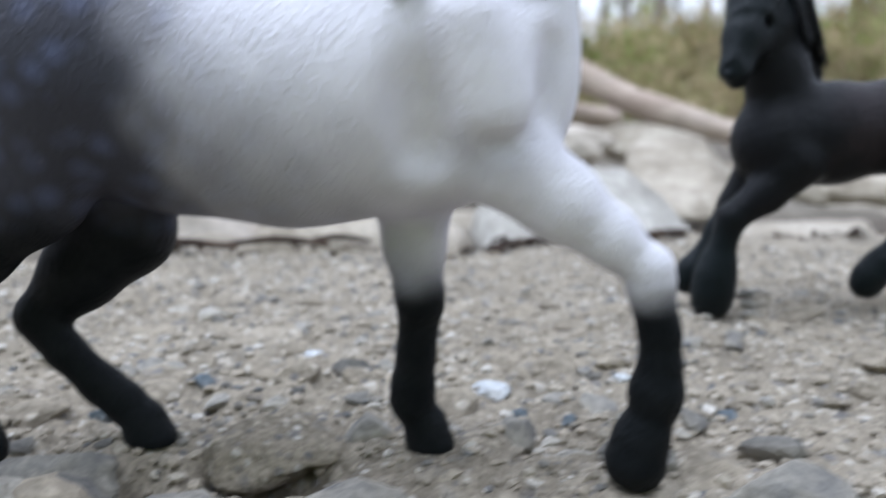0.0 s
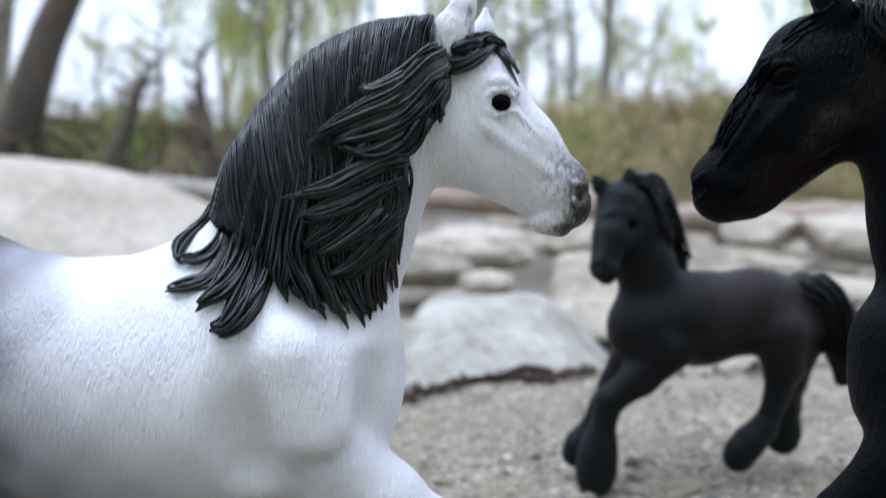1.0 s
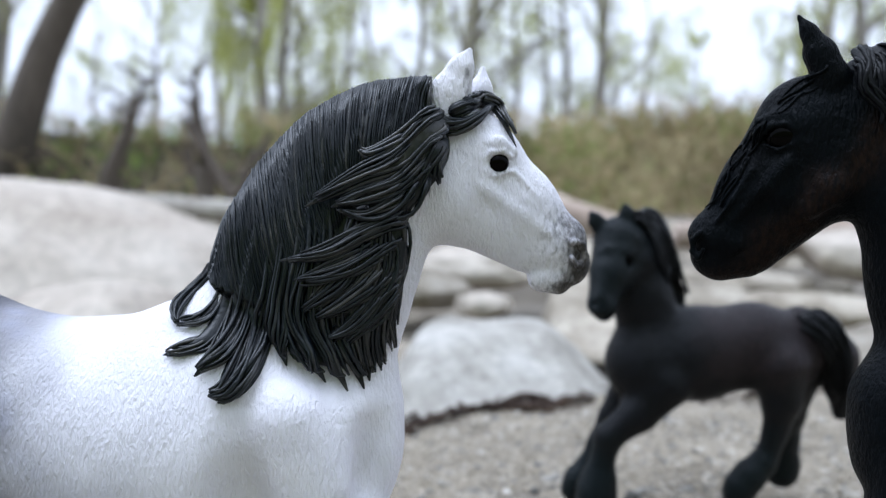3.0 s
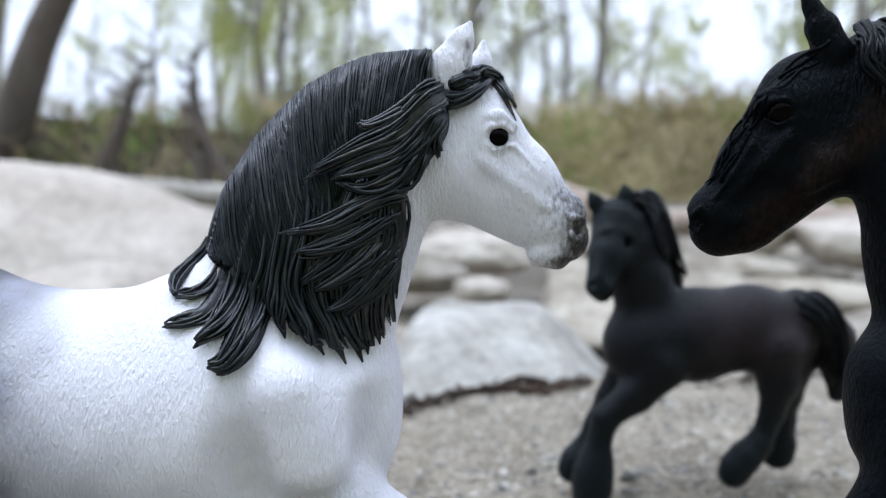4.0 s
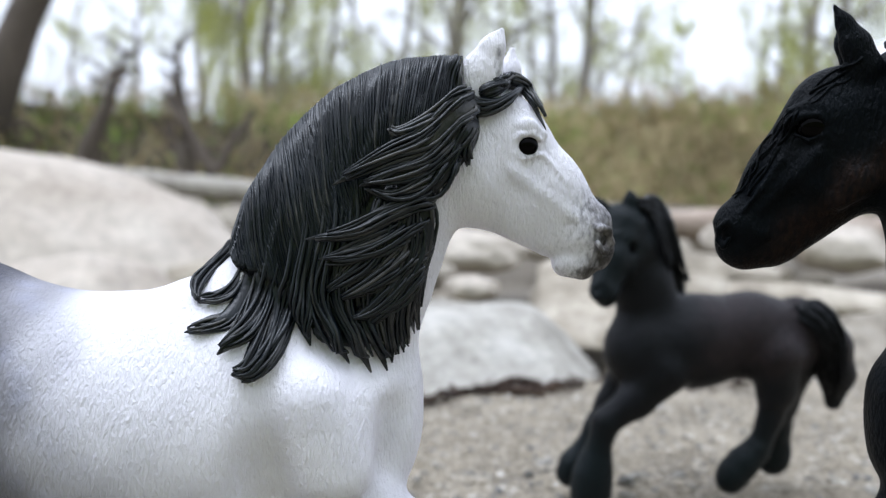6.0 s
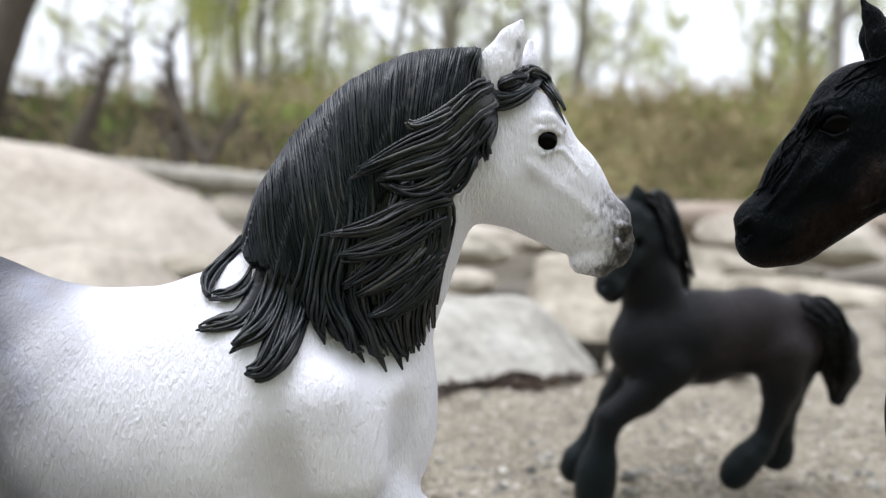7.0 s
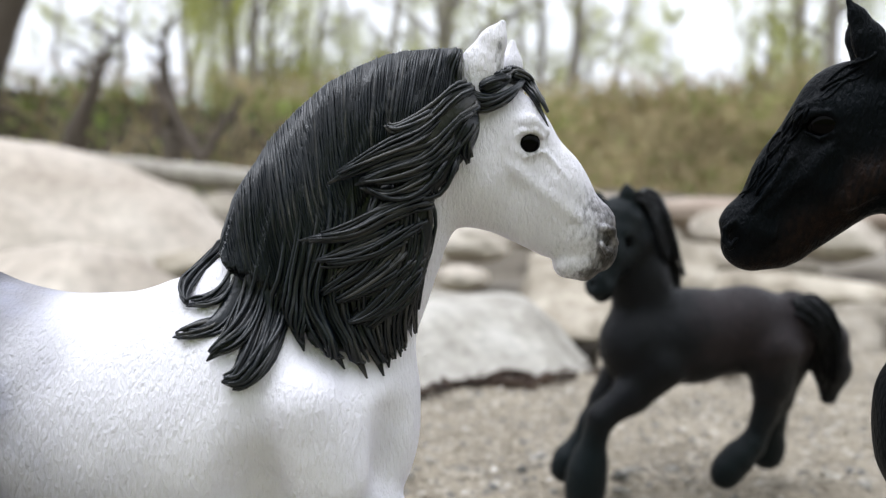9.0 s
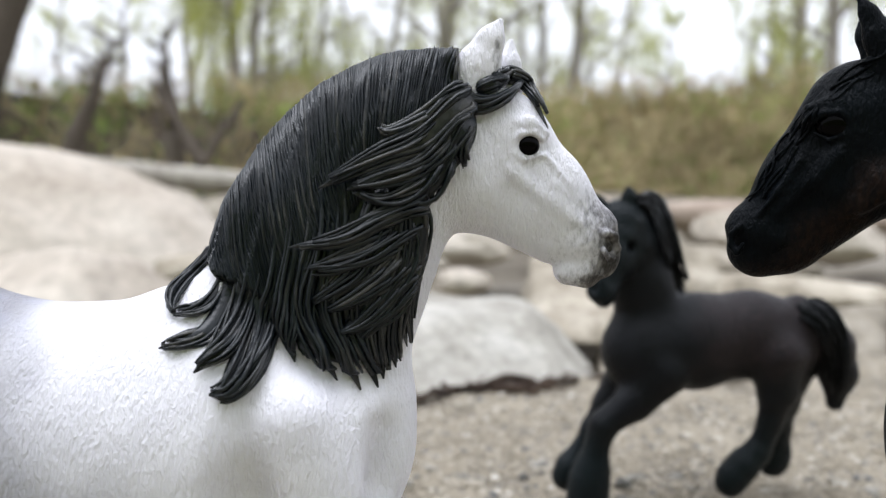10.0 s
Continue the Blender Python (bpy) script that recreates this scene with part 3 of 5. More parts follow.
def hull_rock(points, seed, mat, label, category="rock"):
    """A broken block: the hull of its corners, finely cut and weathered."""
    bm = bmesh.new()
    for c in points:
        bm.verts.new(c)
    bmesh.ops.convex_hull(bm, input=bm.verts)
    bmesh.ops.subdivide_edges(bm, edges=bm.edges[:], cuts=7, use_grid_fill=True)
    bmesh.ops.triangulate(bm, faces=bm.faces[:])
    bmesh.ops.smooth_vert(bm, verts=bm.verts[:], factor=0.5, use_axis_x=True, use_axis_y=True, use_axis_z=True)
    bmesh.ops.smooth_vert(bm, verts=bm.verts[:], factor=0.5, use_axis_x=True, use_axis_y=True, use_axis_z=True)
    bm.normal_update()
    for v in bm.verts:
        v.co += v.normal * (0.0035 * soft_noise(v.co, 28, seed, 4) + 0.0016 * soft_noise(v.co, 95, seed + 1, 3))
    return tagged(part("rock", bm, mat, smooth=True), label, category)


stone("boulder", (-0.72, 0.98, -0.175), (0.52, 0.36, 0.3), 3, M_BOULDER, "large smooth pale sandstone boulder on the river bed", 0.0, 0, 0, 5, 0.05)
stone("boulder", (-0.31, 0.47, -0.045), (0.15, 0.09, 0.075), 8, M_BOULDER, "low rounded pinkish boulder beside the slab", 0.35, 10)
stone("boulder", (-0.12, 0.36, -0.04), (0.09, 0.06, 0.045), 9, M_ROCK, "low mottled boulder against the slab's edge", 0.4, -15)
hull_rock([spot(680, 735, 0.335), spot(1015, 722, 0.35), spot(1082, 700, 0.37), spot(712, 585, 0.385), spot(965, 548, 0.41), spot(755, 528, 0.47), spot(945, 528, 0.47), spot(690, 640, 0.5), spot(1090, 650, 0.47)],
          12, M_PALEROCK, "pale wedge-shaped rock against the slab's edge")
hull_rock([spot(950, 520, 0.58), spot(975, 452, 0.62), spot(1090, 436, 0.62), spot(1130, 560, 0.5), spot(1120, 620, 0.47), spot(985, 615, 0.47), spot(1150, 500, 0.66), spot(960, 600, 0.65)],
          15, M_ROCK, "pale tan angular rock among the river stones")
hull_rock([spot(1085, 700, 0.40), spot(1385, 692, 0.42), spot(1100, 618, 0.47), spot(1360, 598, 0.50), spot(1120, 610, 0.56), spot(1380, 590, 0.58), spot(1090, 660, 0.58)],
          17, M_ROCK, "flat grey slab-like rock among river stones")
hull_rock([spot(1395, 700, 0.42), spot(1600, 690, 0.42), spot(1440, 560, 0.52), spot(1620, 520, 0.55), spot(1400, 600, 0.6), spot(1640, 600, 0.6)],
          18, M_ROCK, "large tan rock leaning on the pile")
for (ac, dn, d), size, seed, mat, lab, ang, turn, tilt in (
        ((825, 442, 0.8), (0.075, 0.045, 0.024), 21, M_BOULDER, "long smooth pale rock behind the wedge rock", 0.2, -8, 0),
        ((848, 508, 0.62), (0.024, 0.02, 0.011), 22, M_BOULDER, "small oval pale stone lying on others", 0.0, 5, 0),
        ((740, 480, 0.7), (0.05, 0.04, 0.02), 26, M_ROCK, "grey flat stone on the river bed", 0.6, 15, 0),
        ((1290, 468, 0.92), (0.10, 0.06, 0.022), 23, M_ROCK, "flat tan rock lying on others", 0.6, 12, 0),
        ((1440, 520, 0.78), (0.11, 0.06, 0.026), 27, M_ROCK, "long flat layered rock in the pile", 0.7, -8, 0),
        ((1330, 408, 1.0), (0.06, 0.04, 0.024), 28, M_BOULDER, "rounded pinkish stone on the pile", 0.3, 20, 0),
        ((1500, 420, 0.95), (0.08, 0.05, 0.035), 29, M_BOULDER, "pinkish worn rock on the pile", 0.5, -20, 0),
        ((1230, 520, 0.8), (0.09, 0.06, 0.03), 30, M_ROCK, "tan flat stone behind the small horse", 0.6, 5, 0),
        ((1010, 425, 1.0), (0.08, 0.05, 0.025), 32, M_ROCK, "grey stone under the driftwood", 0.6, -12, 0)):
    c0 = spot(ac, dn, d)
    stone("rock", (c0.x, c0.y, c0.z), size, seed, mat, lab, ang, turn, tilt, 4)

STONE_ME = []
for i in range(5):
    b = stone_bm((0.04, 0.04, 0.04), 140 + i, 0.5, 3, 0.25)
    me = bpy.data.meshes.new("river_stone")
    b.to_mesh(me)
    b.free()
    me.materials.append(M_ROCK)
    me.polygons.foreach_set("use_smooth", np.ones(len(me.polygons), bool))
    STONE_ME.append(me)
srng = random.Random(8)
for i in range(150):
    y = srng.uniform(0.32, 2.6)
    x = srng.uniform(-0.75, 0.85) * (y + 0.3)
    s = srng.uniform(0.018, 0.05) * (0.6 + 0.5 * y)
    z = -0.05 + s * 0.2
    ob = new("river_stone", STONE_ME[i % 5])
    ob.matrix_world = pose(x, y + 0.12 * max(0, x), z, srng.uniform(-15, 15), srng.uniform(-15, 15), srng.uniform(0, 360)) @ Matrix.Diagonal((s * 25 * srng.uniform(1, 1.7), s * 25, s * 25 * srng.uniform(0.5, 0.8), 1))
    tagged(ob, "rounded grey-tan river stone on the bed", "stone", "loose river stones")


# ---- figurines ----
def view_to_world(unit, depth_y, ground, dx=0.0, tilt=0.0, pivot=(600.0, 700.0), turn=0.0):
    """View units to metres: upright plane at depth_y, ground line at z = 0; tilt leans the figurine in its plane, turn swings it about the pivot's upright (degrees)."""
    ct, st = math.cos(radians(tilt)), math.sin(radians(tilt))
    cy, sy = math.cos(radians(turn)), math.sin(radians(turn))

    def go(v):
        x, y = v[:, 0] - pivot[0], v[:, 1] - pivot[1]
        xr, yr = x * ct - y * st + pivot[0] + dx, x * st + y * ct + pivot[1]
        along, across = xr - pivot[0] - dx, -v[:, 2]
        return np.stack([(pivot[0] + dx + along * cy - across * sy - AXIS[0]) * unit, depth_y + (along * sy + across * cy) * unit, (ground - yr) * unit], 1)
    return go


def stride(points, reach):
    """A leg's points, shortened to the risen rock that it stands on and leaned by reach at the foot."""
    return [(x + reach * min(1, max(0, (y - 850) / 180)), y - 0.07 * max(0, y - 900), w, r) for x, y, w, r in points]


def white_shape(c):
    # barrel, rump, chest
    c.limb([(-330, 640, 0, 200), (-130, 655, 0, 218), (60, 715, 0, 212), (230, 728, 0, 222), (420, 715, 0, 226)], 0.82, 40)
    c.limb([(420, 640, 0, 160), (520, 720, 0, 178)], 0.8, 50)
    c.limb([(585, 665, 0, 96), (560, 790, 0, 100)], 0.95, 50)
    c.limb([(560, 700, 70, 88), (540, 820, 85, 78)], 0.8, 30)
    c.limb([(330, 540, 0, 60), (440, 520, 0, 70)], 0.8, 60)
    # neck and head
    c.limb([(508, 582, 0, 182), (568, 414, 0, 158), (657, 275, 0, 131), (735, 212, 0, 95)], 0.52, 40)
    c.limb([(790, 285, 0, 98), (830, 255, 0, 85)], 0.6, 25)
    c.limb([(830, 235, 0, 70), (905, 328, 0, 68), (965, 388, 0, 54)], 0.62, 22)
    c.limb([(815, 325, 0, 62), (920, 392, 0, 46)], 0.55, 22)
    c.limb([(978, 396, 0, 50), (994, 424, 0, 36)], 0.72, 14)
    c.limb([(998, 440, 0, 22), (972, 446, 0, 26)], 0.95, 10)
    c.limb([(948, 448, 0, 26), (975, 459, 0, 20)], 0.85, 8)
    # cheek bone, brow and eye
    c.limb([(850, 290, 44, 8), (960, 372, 34, 6)], 0.8, 14)
    c.limb([(845, 218, 40, 10), (880, 216, 44, 11), (905, 232, 38, 7)], 0.7, 10)
    c.limb([(876, 249, 62, 20)], 0.9, 7, True)
    c.limb([(852, 243, 46, 4), (866, 231, 49, 5), (886, 229, 48, 5), (900, 240, 43, 4)], 1, 4)
    c.limb([(854, 258, 46, 3.5), (872, 272, 48, 3.5), (896, 264, 44, 3.5)], 1, 4)
    c.limb([(905, 265, 41, 4), (945, 315, 36, 3)], 1, 6)
    # nostril, mouth and the folds of the muzzle
    c.limb([(1003, 388, 37, 7), (1017, 394, 32, 7), (1023, 414, 28, 6), (1012, 430, 33, 6), (1000, 415, 38, 6)], 0.8, 5)
    c.limb([(1012, 400, 42, 9), (1014, 418, 40, 7)], 1, 4, True)
    c.limb([(1018, 449, 22, 3.0), (985, 453, 30, 3.4), (955, 446, 32, 3.4), (934, 430, 32, 2.6)], 1, 3, True)
    for x0, y0, x1, y1 in ((985, 372, 972, 405), (974, 378, 962, 415), (962, 395, 955, 425), (990, 385, 985, 420), (945, 405, 940, 430)):
        c.limb([(x0, y0, 44, 2.6), ((x0 + x1) / 2 + 4, (y0 + y1) / 2, 44, 2.4), (x1, y1, 42, 2)], 1, 4, True)
    # ears
    c.limb([(790, 168, 28, 36), (800, 128, 32, 33), (818, 88, 34, 20), (833, 60, 34, 6)], 0.55, 12)
    c.limb([(826, 150, 58, 13), (830, 120, 58, 12), (834, 82, 50, 4)], 1, 5, True)
    c.limb([(845, 165, -30, 28), (850, 125, -32, 18), (854, 92, -34, 6)], 0.6, 10)
    # near foreleg, striding out
    c.limb(stride([(565, 880, 70, 82), (630, 945, 62, 64), (690, 1005, 55, 46), (742, 1062, 50, 38)], 60), 0.9, 26)
    c.limb(stride([(750, 1064, 52, 42), (753, 1085, 52, 41)], 60), 0.9, 14)
    c.limb(stride([(752, 1100, 50, 40), (770, 1180, 48, 35), (773, 1240, 48, 36), (768, 1290, 48, 46), (766, 1312, 48, 45)], 60), 0.85, 12)
    c.limb(stride([(762, 1335, 48, 38), (756, 1352, 48, 39)], 60), 0.9, 5)
    c.limb(stride([(750, 1368, 48, 47), (744, 1386, 48, 50), (736, 1428, 48, 55)], 60), 0.9, 4)
    # far foreleg, planted
    c.limb(stride([(440, 880, -60, 75), (440, 980, -52, 50), (446, 1080, -50, 40)], -6), 0.85, 26)
    c.limb(stride([(450, 1072, -52, 42), (450, 1090, -52, 40)], -6), 0.85, 14)
    c.limb(stride([(450, 1095, -60, 38), (442, 1180, -70, 34), (436, 1240, -76, 38), (434, 1272, -78, 42)], -6), 0.85, 12)
    c.limb(stride([(442, 1294, -80, 36), (450, 1306, -80, 36)], -6), 0.9, 5)
    c.limb(stride([(456, 1318, -80, 40), (464, 1362, -80, 45)], -6), 0.9, 4)
    # far hind leg under the belly
    c.limb(stride([(-90, 800, -80, 160), (-48, 930, -75, 93), (-95, 1020, -65, 66), (-172, 1104, -60, 45)], -62), 0.7, 30)
    c.limb(stride([(-184, 1118, -58, 43), (-140, 1185, -55, 35), (-82, 1250, -55, 36), (-38, 1290, -55, 41)], -62), 0.85, 14)
    c.limb(stride([(-30, 1302, -55, 36), (-14, 1316, -55, 36)], -62), 0.9, 5)
    c.limb(stride([(-6, 1326, -55, 42), (4, 1362, -55, 48)], -62), 0.9, 5)
    # near hind leg, stretched back
    c.limb(stride([(-170, 720, 80, 185), (-240, 900, 75, 110), (-300, 1020, 62, 66), (-380, 1120, 55, 46)], -62), 0.7, 30)
    c.limb(stride([(-385, 1130, 55, 44), (-400, 1250, 50, 34), (-380, 1320, 50, 44)], -62), 0.85, 14)
    c.limb(stride([(-370, 1340, 50, 48), (-350, 1425, 50, 58)], -62), 0.9, 10)
    # creases behind the shoulder and at the breast
    c.limb([(438, 600, 214, 44), (428, 680, 220, 48), (420, 760, 222, 50), (418, 830, 200, 50), (428, 890, 156, 46)], 1, 55, True)
    c.limb([(655, 720, 104, 28), (634, 800, 110, 32)], 1, 45, True)
    c.limb([(600, 856, 134, 16), (545, 876, 156, 18), (500, 872, 172, 14)], 1, 34, True)
    c.limb([(500, 690, 150, 52), (540, 810, 140, 50)], 0.7, 50)
    # tail
    c.limb([(-480, 560, 0, 40), (-530, 700, 0, 62), (-525, 900, 0, 60), (-510, 1100, 0, 30)], 0.8, 20)


def white_horse():
    c = Clay(6.5, (-560, 20, -270), (1090, 1460, 270))
    fine = Clay(2.6, (728, 30, -120), (1070, 505, 120))
    for clay in (c, fine):
        white_shape(clay)
    c.stand(1397, 0.0266)
    c.heights()
    out = Build()
    out.add(*c.keep(*c.mesh(2), -1, 751, 560), 0)
    out.add(*fine.keep(*fine.mesh(2), 1, 748), 0)
    rng = random.Random(5)
    # the mane: a thick shell over the neck, with long strands from the crest down the near side
    shell = c.shell([(382, 402), (404, 336), (446, 268), (486, 219), (554, 158), (643, 115), (762, 102), (772, 180), (778, 270), (715, 340), (700, 400), (690, 480), (672, 560), (600, 575),
                     (540, 560), (500, 500), (470, 470), (430, 450), (395, 440)], 15)
    sv, sq = shell.mesh(1)
    out.add(sv, sq, 1)
    c.f = np.minimum(c.f, shell.f)
    c.heights()
    crest = catmull([(378, 402), (400, 334), (441, 266), (484, 214), (553, 153), (642, 110), (715, 99), (764, 98)], 120)
    foot = catmull([(392, 450), (425, 480), (470, 480), (520, 440), (575, 370), (635, 290), (690, 240), (760, 190)], 120)
    comb(out, c, rng, crest + np.array([3.0, 4.0]), crest + (foot - crest) * 1.1, np.array([-9.0, 5.0]), 112, 6.0)
    for i in range(46):
        i = rng.uniform(0, 119)
        k0 = min(int(i), 118)
        top = crest[k0] + (crest[k0 + 1] - crest[k0]) * (i - k0)
        low = foot[k0] + (foot[k0 + 1] - foot[k0]) * (i - k0)
        jit = np.array([rng.uniform(-3, 3), rng.uniform(-3, 3)])
        a, b = top + np.array([3, 4]) + 0.2 * jit, low + 4.0 * jit
        bow = np.array([-9.0, 5.0])
        strand(out, c, rng, [a, a * 0.66 + b * 0.34 + bow * 0.7, a * 0.33 + b * 0.67 + bow, b], rng.uniform(2.4, 3.6), rng.uniform(3.0, 5.5), 1, 18)
    # hanging locks at the withers and shoulder
    for path, wdt, hairs, lift in (
            ([(394, 365), (368, 420), (330, 468), (313, 500), (320, 520)], 22, 4, 8), ([(402, 400), (385, 470), (355, 508), (314, 519)], 22, 4, 9),
            ([(414, 330), (412, 450), (370, 535), (330, 558), (288, 568)], 30, 5, 8), ([(430, 300), (440, 440), (402, 550), (342, 606)], 44, 7, 10),
            ([(454, 270), (474, 440), (436, 570), (398, 630), (364, 640)], 54, 8, 11), ([(474, 236), (488, 400), (462, 530), (412, 628)], 36, 6, 9),
            ([(498, 210), (514, 380), (496, 510), (500, 594)], 40, 7, 11), ([(525, 186), (548, 370), (522, 510), (565, 626)], 42, 7, 12),
            ([(552, 166), (580, 350), (556, 500), (603, 640)], 48, 8, 10), ([(585, 146), (612, 340), (598, 510), (632, 636)], 46, 7, 8),
            ([(640, 330), (648, 450), (638, 560), (642, 622)], 40, 6, 7), ([(668, 380), (668, 470), (656, 550), (663, 604)], 34, 5, 7),
            ([(690, 360), (686, 440), (674, 520), (682, 570)], 24, 4, 7), ([(702, 330), (696, 410), (686, 480), (682, 530)], 22, 4, 7),
            ([(665, 340), (655, 420), (620, 500), (560, 560)], 62, 9, 7), ([(690, 345), (676, 430), (640, 500), (590, 560)], 54, 8, 9),
            ([(640, 345), (610, 430), (570, 470), (525, 500)], 50, 7, 9),
            # waves that sweep back from the ear
            ([(770, 165), (715, 205), (660, 232), (640, 225)], 26, 4, 20), ([(772, 180), (705, 240), (640, 268), (550, 318)], 44, 7, 22),
            ([(768, 215), (705, 275), (640, 300), (592, 318)], 40, 6, 20), ([(745, 270), (700, 315), (650, 333), (600, 322)], 36, 6, 20),
            ([(760, 220), (735, 270), (715, 305), (708, 335)], 40, 5, 12), ([(700, 335), (640, 362), (580, 392), (502, 406)], 34, 6, 20),
            ([(690, 370), (630, 410), (575, 430), (520, 440)], 40, 6, 16), ([(688, 410), (650, 450), (600, 480), (545, 510)], 44, 7, 14),
            ([(682, 450), (650, 495), (610, 525), (562, 545)], 44, 7, 12),
            # forelock
            ([(765, 178), (800, 188), (840, 180), (868, 158)], 26, 5, 9), ([(800, 160), (835, 146), (862, 150), (880, 172), (905, 225)], 24, 5, 7),
            ([(830, 142), (858, 142), (872, 158)], 22, 4, 8), ([(772, 190), (776, 225), (768, 255), (772, 283)], 26, 4, 9)):
        crested = min(math.hypot(*(crest[k] - path[0])) for k in range(0, 120, 4)) < 45
        if crested:
            path = catmull(path, 14)[2:]
        lock(out, c, rng, path, wdt, int(hairs * 1.7), lift, 1, True, 3.5, 2.2, 0.0 if crested else 0.12, 0.5 if crested else 0.0)
    for side in (1, -1):
        out.ball(c.true(877, 250, side * 40)[0], 18, 2, 0.8)

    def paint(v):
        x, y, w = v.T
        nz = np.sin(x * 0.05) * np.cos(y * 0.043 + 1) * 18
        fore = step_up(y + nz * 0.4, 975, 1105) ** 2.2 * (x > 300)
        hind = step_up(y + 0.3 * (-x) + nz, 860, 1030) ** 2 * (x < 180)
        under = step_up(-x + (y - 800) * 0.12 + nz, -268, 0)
        # flank: grey paint wash and the lower flank's shade, both put into the colour
        wash_and_shade = step_up(-x + (y - 700) * 0.9 + nz, -370, 40) * 0.66
        # belly and groin: grey airbrush together with underside shade painted in
        body_shade = np.maximum(wash_and_shade, step_up(y + nz, 850, 960) * 0.28 * step_up(-y, -1040, -960) * step_up(-x, -600, -480))
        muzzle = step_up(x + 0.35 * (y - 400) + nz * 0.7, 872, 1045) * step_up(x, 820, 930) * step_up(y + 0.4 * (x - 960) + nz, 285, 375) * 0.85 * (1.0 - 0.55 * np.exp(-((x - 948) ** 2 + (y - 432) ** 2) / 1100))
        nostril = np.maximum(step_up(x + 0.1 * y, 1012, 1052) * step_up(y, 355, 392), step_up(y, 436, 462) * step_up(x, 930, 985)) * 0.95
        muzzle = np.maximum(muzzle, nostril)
        # grey in the folds of breast and shoulder: airbrush plus fold shade put into colour
        fold_shade = np.exp(-((x - 472) / 34) ** 2) * step_up(y, 590, 740) * step_up(-y, -880, -780) * 0.05
        fold_shade = np.maximum(fold_shade, 0.09 * np.exp(-((x - 652) / 26) ** 2 - ((y - 712) / 44) ** 2))
        fold_shade = np.maximum(fold_shade, 0.26 * np.exp(-((x - 560) / 85) ** 2 - ((y - 840) / 40) ** 2))
        body_shade = np.maximum(body_shade, fold_shade * (w > 40))
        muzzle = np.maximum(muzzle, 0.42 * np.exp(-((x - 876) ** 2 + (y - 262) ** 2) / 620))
        # ear hollow's inner shade, put into the colour as a dark patch
        ear_shade = ((np.hypot(x - 832, (y - 118) * 0.4) < 13) & (w > 22) & (y < 165)) * 0.42
        return {"leg_paint": np.maximum(fore, hind), "rump_paint": np.maximum(under, body_shade), "muzzle_paint": np.maximum(muzzle, ear_shade)}
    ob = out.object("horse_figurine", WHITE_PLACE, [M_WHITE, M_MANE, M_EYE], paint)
    return tagged(ob, "white plastic toy horse with wavy charcoal mane and dark lower legs", "toy horse", "toy horses on the rock slab")


BLACK_TURN, BLACK_TILT, BLACK_PIVOT = -15.0, -3.2, (1200.0, 387.0)


def swing(points):
    """Trunk and legs behind the head, set back for the figurine's turn and lean."""
    sn, cs = math.sin(radians(-BLACK_TURN)), math.cos(radians(BLACK_TURN))
    st, ct = math.sin(radians(BLACK_TILT)), math.cos(radians(BLACK_TILT))
    out = []
    for x, y, w, r in points:
        d, near = x - AXIS[0], BLACK_PIVOT[0] - AXIS[0]
        a = (d - near) / (cs + sn * d / FOCAL)
        k = 1 - sn * a / FOCAL
        dy = AXIS[1] + (y - AXIS[1]) * k - BLACK_PIVOT[1]
        out.append((BLACK_PIVOT[0] + a * ct + dy * st, BLACK_PIVOT[1] - a * st + dy * ct, w, r * k))
    return out


